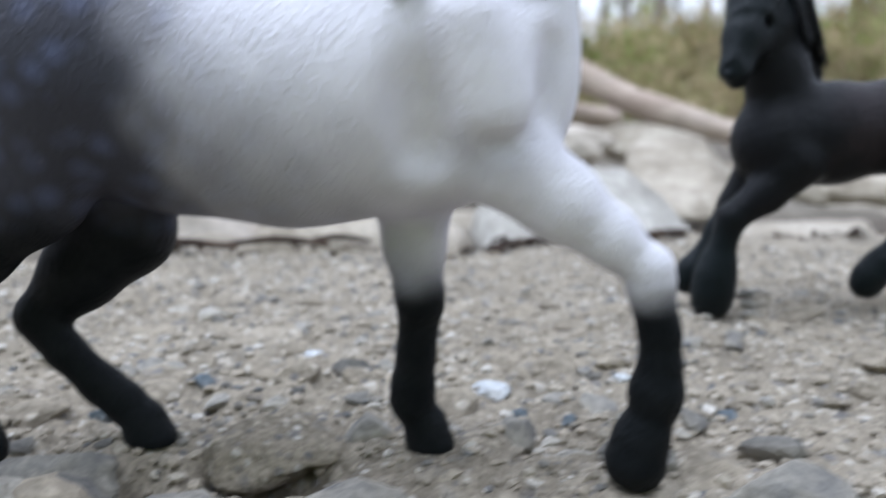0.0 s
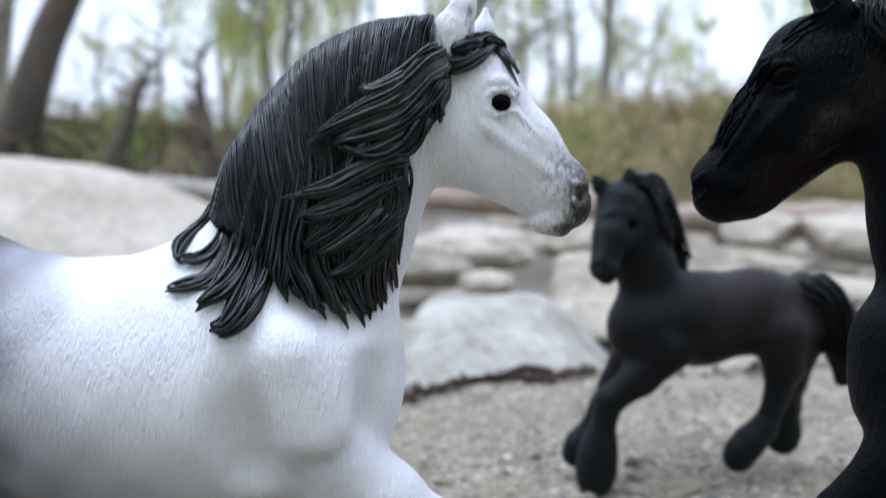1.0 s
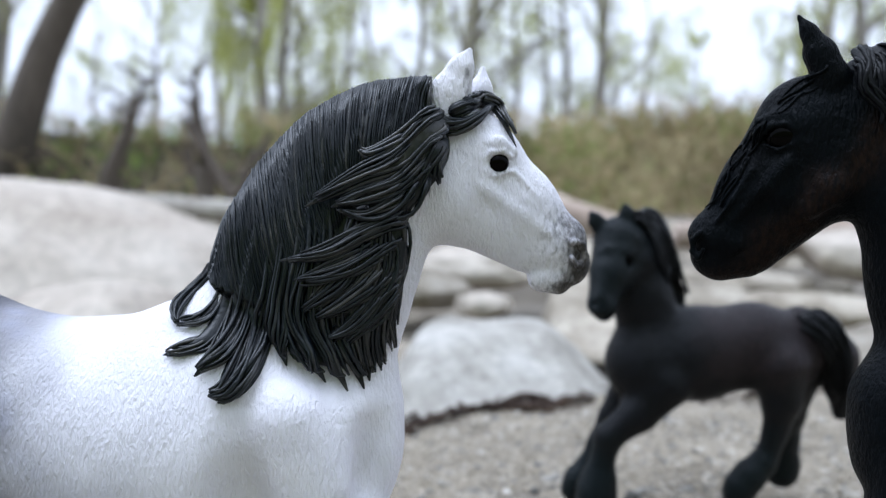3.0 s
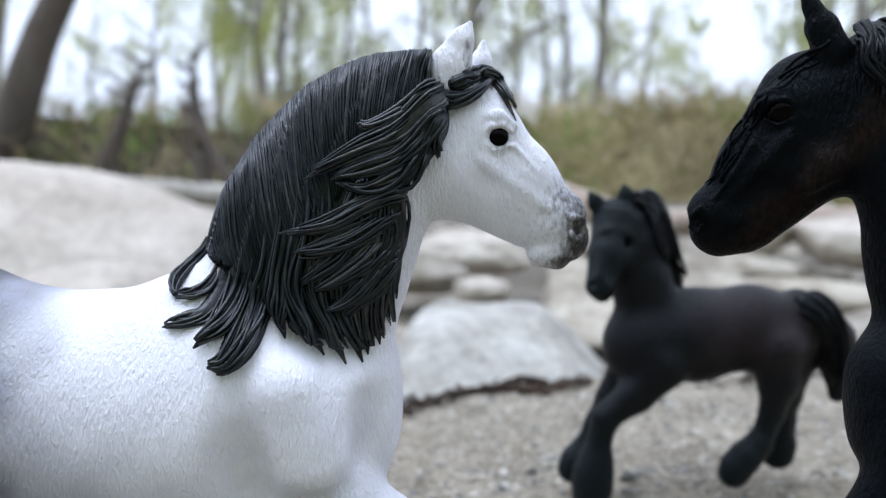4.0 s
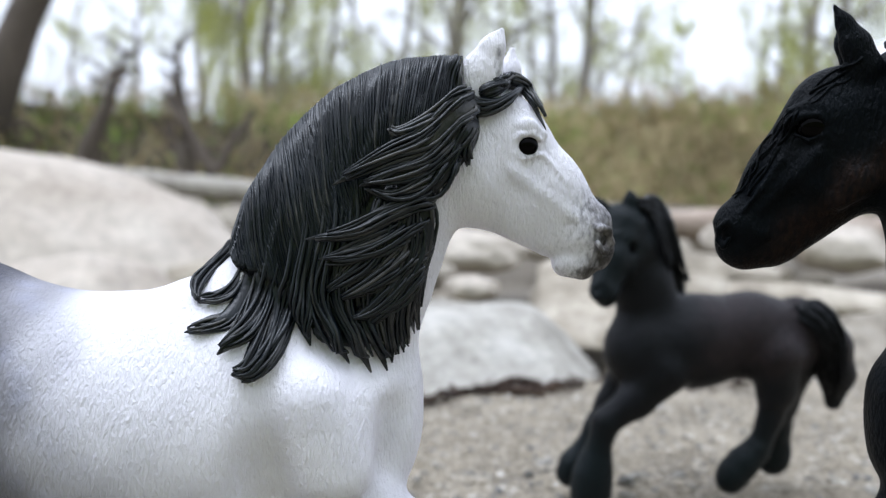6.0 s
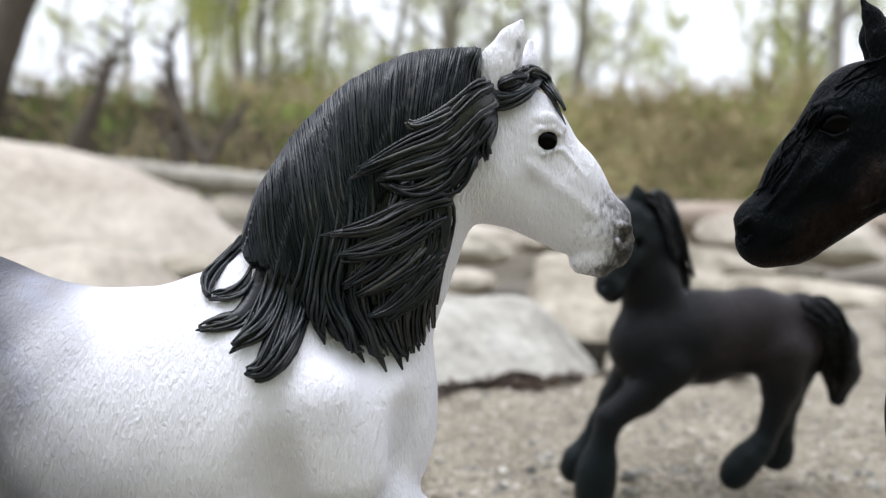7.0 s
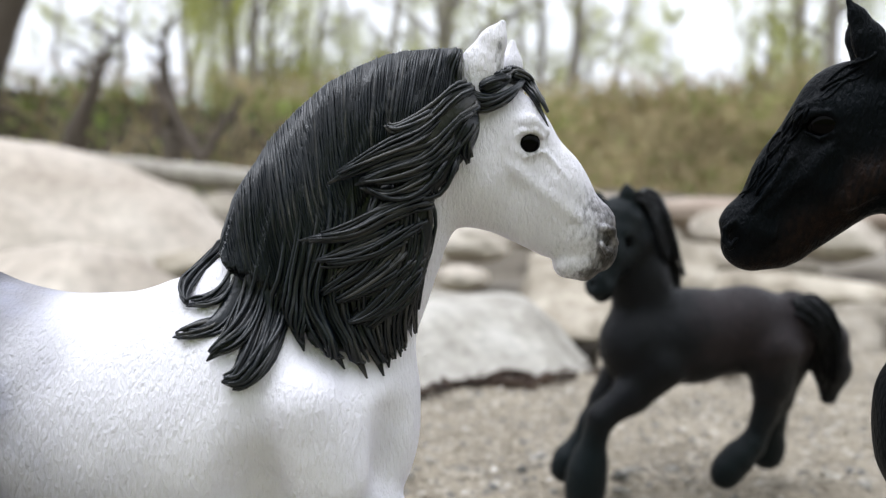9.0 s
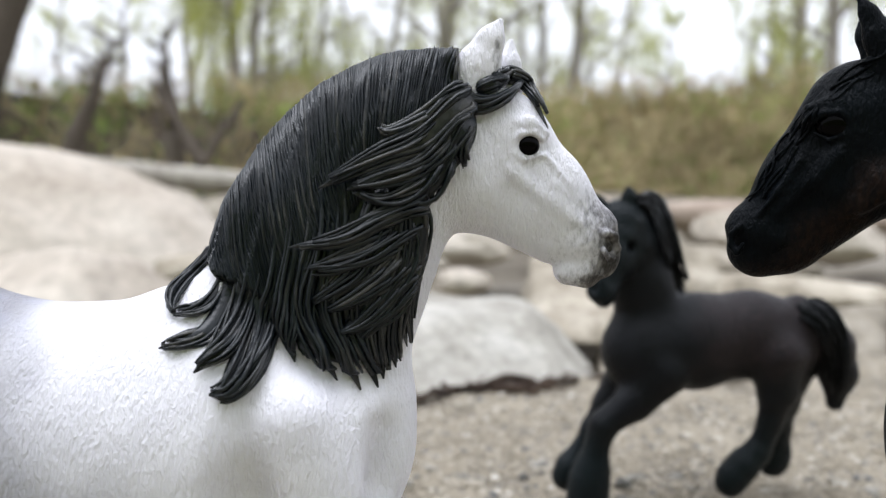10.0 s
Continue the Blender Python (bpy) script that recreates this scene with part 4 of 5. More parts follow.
def black_shape(c):
    c.limb(swing([(1680, 700, 0, 152), (1760, 700, 0, 205), (1980, 705, 0, 210), (2200, 680, 0, 215), (2300, 660, 0, 195)]), 0.82, 50)
    c.limb(swing([(1612, 660, 30, 92), (1625, 760, 30, 95)]), 0.9, 40)
    c.limb(swing([(1750, 600, 0, 180), (1702, 440, 0, 160), (1634, 280, 0, 132)]) + [(1520, 190, 0, 105)], 0.55, 30)
    c.limb([(1445, 250, 0, 100), (1425, 220, 0, 92)], 0.58, 22)
    c.limb([(1405, 200, 0, 84), (1340, 305, 0, 78), (1283, 374, 0, 61)], 0.62, 22)
    c.limb([(1400, 285, 0, 80), (1310, 385, 0, 52)], 0.55, 20)
    c.limb([(1262, 380, 0, 55), (1256, 402, 0, 44)], 0.72, 14)
    c.limb([(1262, 420, 0, 26), (1298, 414, 0, 28)], 0.9, 10)
    c.limb([(1385, 255, 52, 8), (1300, 350, 42, 6)], 0.8, 14)
    c.limb([(1338, 184, 36, 8), (1372, 182, 42, 11), (1408, 194, 44, 8)], 0.7, 18)
    c.limb([(1372, 210, 66, 20)], 0.9, 7, True)
    c.limb([(1346, 206, 47, 4), (1360, 192, 52, 5), (1384, 190, 53, 5), (1400, 202, 51, 4)], 1, 4)
    c.limb([(1350, 222, 48, 3.5), (1372, 233, 52, 3.5), (1396, 222, 51, 3.5)], 1, 4)
    # jaw, cheek hollow and veins
    c.limb([(1450, 300, 50, 26), (1420, 330, 46, 14)], 0.6, 22)
    c.limb([(1350, 330, 58, 14), (1310, 362, 52, 10)], 1, 26, True)
    c.limb([(1330, 262, 46, 4), (1296, 310, 42, 3.5), (1268, 346, 38, 3)], 1, 8)
    c.limb([(1238, 366, 34, 6), (1226, 378, 30, 5), (1225, 396, 29, 5), (1234, 408, 33, 5), (1244, 394, 38, 5)], 0.8, 6)
    c.limb([(1234, 381, 42, 8), (1235, 396, 40, 6)], 1, 4, True)
    c.limb([(1222, 430, 22, 3.0), (1255, 428, 32, 3.4), (1285, 416, 34, 3.4), (1308, 398, 34, 2.6)], 1, 3, True)
    c.limb([(1450, 118, 36, 29), (1436, 80, 38, 22), (1420, 46, 38, 12), (1405, 18, 38, 4.5)], 0.55, 12)
    c.limb([(1416, 102, 54, 9), (1410, 66, 50, 7), (1406, 38, 45, 3)], 1, 5, True)
    c.limb([(1425, 118, -32, 28), (1408, 80, -34, 18), (1398, 54, -34, 6)], 0.6, 12)
    # near foreleg lifted, then planted
    c.limb(swing([(1685, 800, 75, 85), (1625, 880, 65, 62), (1520, 965, 55, 44)]), 0.9, 26)
    c.limb(swing([(1512, 978, 55, 44), (1520, 1080, 52, 32), (1526, 1200, 50, 33), (1523, 1320, 50, 50)]), 0.85, 14)
    c.limb(swing([(1523, 1350, 50, 54), (1516, 1520, 50, 66)]), 0.9, 12)
    c.limb(swing([(1680, 860, -70, 80), (1690, 1060, -60, 44), (1690, 1240, -55, 34), (1685, 1330, -55, 48), (1675, 1500, -55, 60)]), 0.85, 20)
    for x0, w0 in ((2250, 75), (2320, -75)):
        c.limb(swing([(x0, 760, w0, 150), (x0 + 30, 930, w0 * 0.9, 90), (x0 + 80, 1090, w0 * 0.8, 48), (x0 + 60, 1250, w0 * 0.75, 36), (x0 + 40, 1400, w0 * 0.75, 52), (x0 + 30, 1640, w0 * 0.75, 62)]), 0.75, 24)
    c.limb(swing([(2440, 560, 0, 50), (2490, 750, 0, 60), (2480, 950, 0, 30)]), 0.8, 20)


def black_horse():
    c = Clay(8.0, (1150, -20, -280), (2420, 1520, 280))
    fine = Clay(3.2, (1190, -20, -150), (1520, 532, 150))
    for clay in (c, fine):
        black_shape(clay)
    c.stand(1438.6, 0.0559, 1200.0)
    c.heights()
    out = Build()
    out.add(*c.keep(*c.mesh(2), 1, 1492, 520), 0)
    out.add(*fine.keep(*fine.mesh(2), -1, 1496), 0)
    rng = random.Random(9)
    for i in range(22):
        x0, y0 = 1480 + 14 * i, 84 + 0.62 * max(0, i - 5) ** 2
        g = rng.uniform(-14, 14)
        lock(out, c, rng, [(x0, y0), (x0 + 26 + g, y0 + 24), (x0 + 22 - g, y0 + 60), (x0 + 52 + g, y0 + 95), (x0 + 50 - g, y0 + 130 + 4 * i)], 26, 5, 7, 1, True, 4.2, 3.5)
    # short tousled forelock, moulded flat on the front of the face
    for path, wdt in (([(1448, 108), (1420, 118), (1392, 140), (1362, 162)], 15), ([(1440, 128), (1415, 142), (1388, 158), (1366, 170)], 11),
                      ([(1366, 150), (1344, 176), (1330, 204), (1312, 232)], 11), ([(1338, 184), (1318, 214), (1304, 240), (1288, 268)], 10),
                      ([(1312, 222), (1294, 250), (1282, 276), (1264, 300)], 9), ([(1288, 262), (1272, 286), (1258, 310), (1244, 330)], 8),
                      ([(1350, 186), (1334, 220), (1316, 246), (1306, 276)], 9), ([(1322, 244), (1302, 274), (1284, 300), (1270, 330)], 8)):
        lock(out, c, rng, path, wdt, 2, -1.5, 0, True, 2.6, 3.0)
    for side in (1, -1):
        out.ball(c.true(1372, 211, side * 36)[0], 25, 2, 0.85)

    def paint(v):
        x, y, w = v.T
        nz = np.sin(x * 0.04) * np.cos(y * 0.037) * 25
        d = (x - 1305) * 0.711 + (y - 380) * 0.703 + 0.6 * nz
        face = step_up(d, -15, 15) * step_up(-d, -85, -35) * step_up(-x, -1620, -1500)
        body = step_up(x + nz, 1720, 1850) * step_up(-y, -900, -700)
        return {"brown_paint": np.maximum(face * 0.9, body), "leg_paint": step_up(y, 850, 1050)}
    ob = out.object("horse_figurine", BLACK_PLACE, [M_BLACK, M_BLACKHAIR, M_EYE], paint)
    return tagged(ob, "tall black toy horse with brownish cheek and pricked ears", "toy horse", "toy horses on the rock slab")


def foal():
    c = Clay(3.4, (960, 300, -190), (1540, 900, 130))
    c.limb([(1135, 598, 15, 72), (1225, 584, 0, 80), (1320, 570, -10, 72), (1382, 576, -20, 69)], 0.8, 22)
    c.limb([(1128, 615, 22, 50), (1140, 650, 22, 45)], 0.9, 20)
    c.limb([(1150, 560, 8, 62), (1125, 480, 14, 50), (1112, 405, 20, 40)], 0.72, 18)
    c.limb([(1084, 386, 30, 46), (1070, 440, 55, 34), (1058, 490, 70, 27)], 0.9, 12)
    c.limb([(1112, 420, 30, 34), (1090, 450, 45, 26)], 0.9, 12)
    c.limb([(1057, 500, 76, 25), (1060, 508, 72, 19)], 0.9, 8)
    c.limb([(1052, 405, 58, 6), (1066, 398, 66, 6), (1096, 400, 66, 7), (1112, 412, 56, 6)], 0.9, 8)
    c.limb([(1062, 430, 74, 7), (1054, 480, 90, 6)], 0.9, 10)
    c.limb([(1100, 420, 66, 10)], 1, 5, True)
    c.limb([(1064, 502, 102, 6)], 1, 3, True)
    c.limb([(1043, 495, 88, 5)], 1, 3, True)
    c.limb([(1058, 368, 36, 17), (1044, 348, 38, 14), (1034, 332, 38, 4)], 0.6, 6)
    c.limb([(1048, 358, 52, 6), (1038, 342, 48, 3)], 1, 4, True)
    c.limb([(1102, 354, 40, 17), (1098, 336, 42, 14), (1094, 318, 42, 4)], 0.6, 6)
    c.limb([(1098, 344, 58, 6), (1095, 328, 54, 3)], 1, 4, True)
    # near foreleg with feathers
    c.limb([(1170, 640, 42, 46), (1125, 692, 46, 32), (1075, 732, 48, 26)], 0.85, 14)
    c.limb([(1070, 738, 48, 26), (1060, 785, 46, 22), (1056, 810, 44, 30), (1052, 835, 44, 35), (1050, 862, 44, 36), (1048, 880, 44, 34)], 0.9, 9)
    # far foreleg, just behind it
    c.limb([(1110, 650, -10, 38), (1082, 700, -14, 28), (1058, 745, -16, 22), (1038, 790, -18, 22), (1022, 815, -18, 28), (1012, 832, -18, 26)], 0.85, 10)
    # hind legs
    c.limb([(1372, 610, 25, 54), (1378, 670, 25, 34), (1370, 722, 22, 21), (1350, 785, 22, 22)], 0.8, 14)
    c.limb([(1346, 782, 22, 24), (1326, 806, 22, 28), (1310, 826, 22, 28), (1304, 838, 22, 27)], 0.9, 8)
    c.limb([(1395, 620, -40, 52), (1390, 690, -60, 30), (1386, 740, -80, 24), (1384, 785, -90, 28), (1382, 800, -90, 30)], 0.8, 12)
    # tail and mane masses
    c.limb([(1114, 356, 8, 18), (1146, 388, 2, 18), (1170, 440, -4, 17), (1192, 490, -8, 11)], 0.7, 8)
    c.limb([(1405, 525, -20, 26), (1445, 548, -22, 34), (1472, 590, -24, 36), (1486, 640, -26, 32), (1484, 690, -26, 16)], 0.8, 12)
    c.stand(889)
    c.heights()
    verts, quads = c.mesh(2)
    out = Build()
    out.add(verts, quads, 0)
    rng = random.Random(4)
    for path in ([(1118, 342), (1146, 358), (1168, 400), (1186, 450)], [(1122, 348), (1154, 382), (1180, 435), (1204, 492)], [(1114, 340), (1138, 342), (1160, 372), (1176, 415)],
                 [(1126, 348), (1148, 385), (1160, 425), (1172, 462)],
                 [(1420, 520), (1460, 545), (1488, 600), (1490, 685)], [(1410, 525), (1445, 560), (1470, 620), (1475, 680)]):
        lock(out, c, rng, path, 30 if path[0][0] > 1300 else 20, 5, 5, 1, True, 3.2)
    out.ball(c.true(1101, 421, 60)[0], 8, 2)

    def paint(v):
        x, y, w = v.T
        nz = np.sin(x * 0.09) * np.cos(y * 0.08) * 12
        body = step_up(x + nz, 1180, 1260) * step_up(-y + nz, -660, -590)
        return {"brown_paint": body, "leg_paint": np.maximum(step_up(y + nz, 690, 770), step_up(-x - 0.5 * (y - 400) + nz, -1150, -1080))}
    ob = out.object("horse_figurine", FOAL_PLACE, [M_BROWN, M_BLACKHAIR, M_EYE], paint)
    return tagged(ob, "small dark bay toy horse with black mane and feathered hooves", "toy horse", "toy horses on the rock slab")


WHITE_PLACE = view_to_world(8.685e-5, -0.0186, 1430.0, 11.0, -1.525)
BLACK_PLACE = view_to_world(8.64e-5, -0.0185, 1437.0, -5.5, BLACK_TILT, BLACK_PIVOT, BLACK_TURN)
FOAL_PLACE = view_to_world(1.683e-4, 0.092, 887.0)
white_horse()
black_horse()
foal()


# ---- driftwood ----
def log(name, pts, radii, mat, label, seed, category="driftwood", sides=14):
    out = Build()
    path = catmull(pts, 40)
    r = np.interp(np.linspace(0, 1, 40), np.linspace(0, 1, len(radii)), radii)
    r = r * (1 + 0.09 * np.array([soft_noise(Vector((i * 0.18, 0, 0)), 1, seed, 4) for i in range(40)]))
    out.tube(path, r, 0, sides)
    v = out.v[0]
    for i in range(len(v)):
        k = 1 + 0.1 * soft_noise(Vector(v[i]), 14, seed, 4)
        j = min(i // sides, 39)
        v[i] = path[j] + (v[i] - path[j]) * k
    ob = out.object(name, lambda q: q, [mat])
    return tagged(ob, label, category)


log("driftwood_log", [spot(828, 254, 1.39), spot(953, 325, 1.3), spot(1075, 374, 1.22), spot(1190, 406, 1.18)], [0.021, 0.024, 0.023, 0.018], M_DRIFT, "bleached driftwood log leaning across another log", 2)
log("driftwood_log", [spot(640, 347, 1.45), spot(800, 357, 1.42), spot(980, 371, 1.4)], [0.022, 0.024, 0.02], M_DRIFT, "bleached horizontal driftwood log on the stones", 3)
log("driftwood_log", [spot(1190, 386, 1.1), spot(1330, 390, 1.1), spot(1500, 390, 1.1), spot(1620, 394, 1.15)], [0.018, 0.026, 0.024, 0.018], M_DRIFT, "pinkish weathered driftwood log among stones", 4)
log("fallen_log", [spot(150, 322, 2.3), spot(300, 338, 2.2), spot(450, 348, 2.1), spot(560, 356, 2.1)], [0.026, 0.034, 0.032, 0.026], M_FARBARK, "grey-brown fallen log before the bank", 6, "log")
log("dead_branch", [spot(476, 208, 3.76), spot(440, 262, 3.73), spot(408, 318, 3.7)], [0.016, 0.022, 0.028], M_BARK, "dead grey-brown branch leaning against the bank", 17, "branch")
log("dead_branch", [spot(322, 180, 3.75), spot(362, 250, 3.72), spot(405, 322, 3.7)], [0.018, 0.026, 0.034], M_BARK, "dead grey-brown branch leaning against the bank", 16, "branch")
for i, (x0, y0, x1, y1, r) in enumerate(((0.02, 0.2035, 0.047, 0.2155, 0.0036), (-0.17, 0.148, -0.12, 0.158, 0.0035), (-0.13, 0.158, -0.085, 0.168, 0.003), (-0.1, 0.164, -0.07, 0.178, 0.0025))):
    log("twig", [(x0, y0, 0.003), ((x0 + x1) / 2, (y0 + y1) / 2 + 0.003, 0.005), (x1, y1, 0.003)], [r * 0.25, r * 0.5, r * 0.35], M_DEBRIS, "wet brown twig lying along the slab's edge", 7 + i, "twig", 8)


# ---- trees and the far bank ----
def leaf_cloud(name, points, size, mat, rng, parent, label=""):
    """Many small leaves as bent quads at the given points."""
    verts, faces = [], []
    for p in points:
        a, b = rng.uniform(0, 6.28), rng.uniform(-0.9, 0.9)
        s = size * rng.uniform(0.6, 1.4)
        u = Vector((math.cos(a), math.sin(a) * math.cos(b), math.sin(b))) * s
        w = Vector((-math.sin(a) * 0.35, math.cos(a) * 0.35, rng.uniform(-1, 0.2))) * s
        i = len(verts)
        verts += [p - u * 0.5, p + w * 0.4, p + u * 0.5, p + w]
        faces.append((i, i + 1, i + 2, i + 3))
    me = bpy.data.meshes.new(name)
    me.from_pydata([tuple(v) for v in verts], [], faces)
    me.materials.append(mat)
    ob = new(name, me)
    ob.parent = parent
    ob["kind"] = "stuff"
    if label:
        ob["label"] = label
    return ob


def tree(base, lean, height, radius, seed, leaves, leaf_size, mat, label, hang=0.6, crown_from=0.35, spread=0.25, bark=None):
    """A tapered trunk with limbs; fine hanging shoots carry the leaves."""
    rng = random.Random(seed)
    root = new("tree")
    root.location = base
    out = Build()
    n = 14
    trunk = [Vector((lean[0] * (i / n) + 0.05 * height * 0.2 * math.sin(i * 0.9 + seed), lean[1] * (i / n), height * i / n)) for i in range(n + 1)]
    trunk[0] -= Vector((0, 0, 0.25))
    out.tube(trunk, [radius * (1.25 - 1.05 * (i / n)) for i in range(n + 1)], 0, 10)
    pts = []
    limbs = Build()
    for k in range(int(9 + 1.6 * height)):
        i = rng.uniform(crown_from, 0.98) * n
        a = trunk[int(i)].lerp(trunk[min(n, int(i) + 1)], i % 1)
        ang, ln = rng.uniform(0, 6.28), height * spread * rng.uniform(0.5, 1.2)
        tip = a + Vector((math.cos(ang) * ln, math.sin(ang) * ln * 0.7, ln * rng.uniform(0.3, 1.0)))
        mid = a.lerp(tip, 0.5) + Vector((0, 0, 0.1 * ln))
        limb = [Vector(q) for q in catmull([a, mid, tip], 7)]
        limbs.tube(limb, [radius * 0.35 * (1 - 0.8 * j / 6) for j in range(7)], 0, 6)
        for j in range(8):
            s = limb[rng.randrange(2, 7)]
            d = Vector((rng.uniform(-1, 1), rng.uniform(-1, 1), rng.uniform(-1.2, 0.5) * (1 + hang))) * ln * 0.35
            if hang > 0.8:
                d = Vector((rng.uniform(-0.25, 0.25), rng.uniform(-0.3, 0.3), rng.uniform(-1.3, -0.4))) * ln * 0.75
            limbs.tube([s, s + d * 0.5 + Vector((0, 0, 0.03 * ln)), s + d], [radius * 0.07, radius * 0.05, radius * 0.02], 0, 4)
            for _ in range(2 * leaves):
                pts.append(s + d * rng.random() + Vector((rng.gauss(0, 0.08), rng.gauss(0, 0.08), rng.gauss(-0.12, 0.22))) * ln * 0.6)
    tr = out.object("trunk", lambda v: v, [bark or M_BARK])
    tr.parent = root
    lb = limbs.object("branchwork", lambda v: v, [bark or M_BARK])
    lb.parent = root
    lb["kind"] = "stuff"
    if leaves:
        leaf_cloud("crown", pts, leaf_size, mat, rng, root)
    return tagged(root, label, "tree")


def bank(name, x0, x1, y, top, mat_soil, mats, count, seed, label):
    """A low earth bank overgrown with stems and leaves."""
    rng = random.Random(seed)
    root = new(name)
    n, m = 40, 10
    verts = []
    for j in range(m + 1):
        for i in range(n + 1):
            x = x0 + (x1 - x0) * i / n
            v = j / m
            z = -0.15 + (top(x) + 0.15) * step_up(np.array(v), 0, 0.6)
            verts.append((x, y + v * 1.6, float(z) * (1 + 0.12 * soft_noise(Vector((x, v, 0)), 2.2, seed, 4))))
    faces = [(j * (n + 1) + i, j * (n + 1) + i + 1, (j + 1) * (n + 1) + i + 1, (j + 1) * (n + 1) + i) for j in range(m) for i in range(n)]
    me = bpy.data.meshes.new("earth")
    me.from_pydata(verts, [], faces)
    me.materials.append(mat_soil)
    so = new("earth", me)
    so.parent = root
    out = Build()
    for k in range(count // 12):
        x, v = rng.uniform(x0, x1), rng.uniform(0, 0.8)
        z = -0.15 + (top(x) + 0.15) * float(step_up(np.array(v), 0, 0.6))
        p = Vector((x, y + v * 1.6, z - 0.03))
        d = Vector((rng.uniform(-0.2, 0.2), rng.uniform(-0.2, 0.1), rng.uniform(0.1, 0.4)))
        out.tube([p, p + d * 0.6, p + d + Vector((d.x * 0.5, 0, -0.06))], [0.006, 0.004, 0.002], 0, 4)
    st = out.object("undergrowth", lambda q: q, [M_DRYBUSH])
    st.parent = root
    st["kind"] = "stuff"
    for mat, share, nm in mats:
        pts = []
        for k in range(int(count * share)):
            x, v = rng.uniform(x0, x1), rng.uniform(0, 1) ** 0.8
            if soft_noise(Vector((x, v, seed)), 1.6, seed, 3) < rng.uniform(-0.7, 0.4):
                continue
            z = -0.15 + (top(x) + 0.15) * float(step_up(np.array(v), 0, 0.6))
            pts.append(Vector((x, y + v * 1.5 - 0.05, z + abs(rng.gauss(0, 0.07)))))
        leaf_cloud(nm, pts, 0.05, mat, rng, root)
    return tagged(root, label, "bank")


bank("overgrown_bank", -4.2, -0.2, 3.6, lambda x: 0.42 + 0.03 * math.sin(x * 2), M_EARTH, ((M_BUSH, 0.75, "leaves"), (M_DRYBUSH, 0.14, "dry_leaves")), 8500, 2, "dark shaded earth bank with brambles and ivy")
bank("overgrown_bank", -1.2, 5.5, 4.0, lambda x: 0.40 + 0.13 * min(1, max(0, (x - 0.75) / 0.6)) + 0.08 * max(0, x - 1.8), M_SOIL, ((M_DRYBUSH, 0.6, "dry_leaves"), (M_BUSH, 0.6, "leaves")), 34000, 3, "brown and green bramble bank beside the river bed")

TREES = "bare spring tree with thin yellow-green young leaves"
p = spot(-45, 260, 4.2)
tree((p.x, p.y, 0), (1.35, 0.3), 3.2, 0.1, 1, 0, 0.05, M_LEAF, "leaning grey-brown tree trunk on the bank")
p = spot(176, 290, 3.6)
tree((p.x, p.y, 0.1), (0.22, 0.0), 0.55, 0.045, 2, 0, 0.05, M_LEAF, "short leaning dead snag on the bank", crown_from=0.5)
p = spot(360, 300, 3.8)
tree((p.x, p.y, 0.1), (-0.06, 0.0), 0.62, 0.045, 3, 0, 0.05, M_LEAF, "broken upright stump on the bank", crown_from=0.6, spread=0.2)
FAR_TREES = ((450, 7.5, 3.4, 0.07, 11, 170, 0.1), (540, 9, 3.6, 0.06, 12, 160, -0.2), (385, 9.5, 3.2, 0.05, 23, 70, -0.1), (600, 8, 3.0, 0.04, 25, 70, 0.1), (720, 9.5, 3.5, 0.06, 13, 90, 0.2),
             (765, 11, 3.6, 0.05, 26, 60, 0.0), (828, 8.5, 6, 0.10, 14, 18, 0.1), (900, 10, 3.4, 0.05, 27, 60, 0.1), (960, 10, 4, 0.05, 15, 26, -0.1), (1048, 8.5, 5, 0.065, 16, 12, 0.05),
             (1130, 11, 3, 0.05, 17, 34, 0.1), (1215, 12, 2.6, 0.04, 22, 40, 0.1), (1440, 8, 4, 0.09, 18, 26, 0.2), (1540, 7, 3, 0.07, 19, 90, -0.3), (1390, 9, 2.4, 0.05, 24, 90, 0.1),
             (420, 10, 4.2, 0.05, 31, 60, 0.15), (495, 8, 4.0, 0.06, 32, 120, 0.05), (570, 11, 4.2, 0.04, 33, 50, 0.1), (655, 10, 4.0, 0.045, 34, 60, -0.1), (985, 9, 4.2, 0.05, 35, 30, 0.1), (1085, 12, 4.0, 0.04, 36, 20, -0.1), (250, 10, 2.6, 0.05, 20, 16, 0.2), (150, 11, 2.8, 0.04, 28, 14, 0.1), (-15, 7, 4.5, 0.09, 21, 20, 0.1))
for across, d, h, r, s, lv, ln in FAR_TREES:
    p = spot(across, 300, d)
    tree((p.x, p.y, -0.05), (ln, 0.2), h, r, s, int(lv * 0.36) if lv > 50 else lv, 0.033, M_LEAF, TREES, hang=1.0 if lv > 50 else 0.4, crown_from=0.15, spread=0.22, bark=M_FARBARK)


# ---- pebbles in and on the slab ----
def sky_blocker():
    """An unseen plain slope added behind the viewpoint, closing the place and blocking skylight."""
    verts = [(-40, -9, -0.2), (40, -9, -0.2), (40, -11, 7.5), (-40, -11, 7.5), (40, -14, 8.5), (-40, -14, 8.5)]
    me = bpy.data.meshes.new("blocker_behind")
    me.from_pydata(verts, [], [(0, 1, 2, 3), (3, 2, 4, 5)])
    me.materials.append(M_BUSH)
    return tagged(new("blocker_behind", me), "unseen plain slope added behind to block low skylight", "bank", kind="structure")


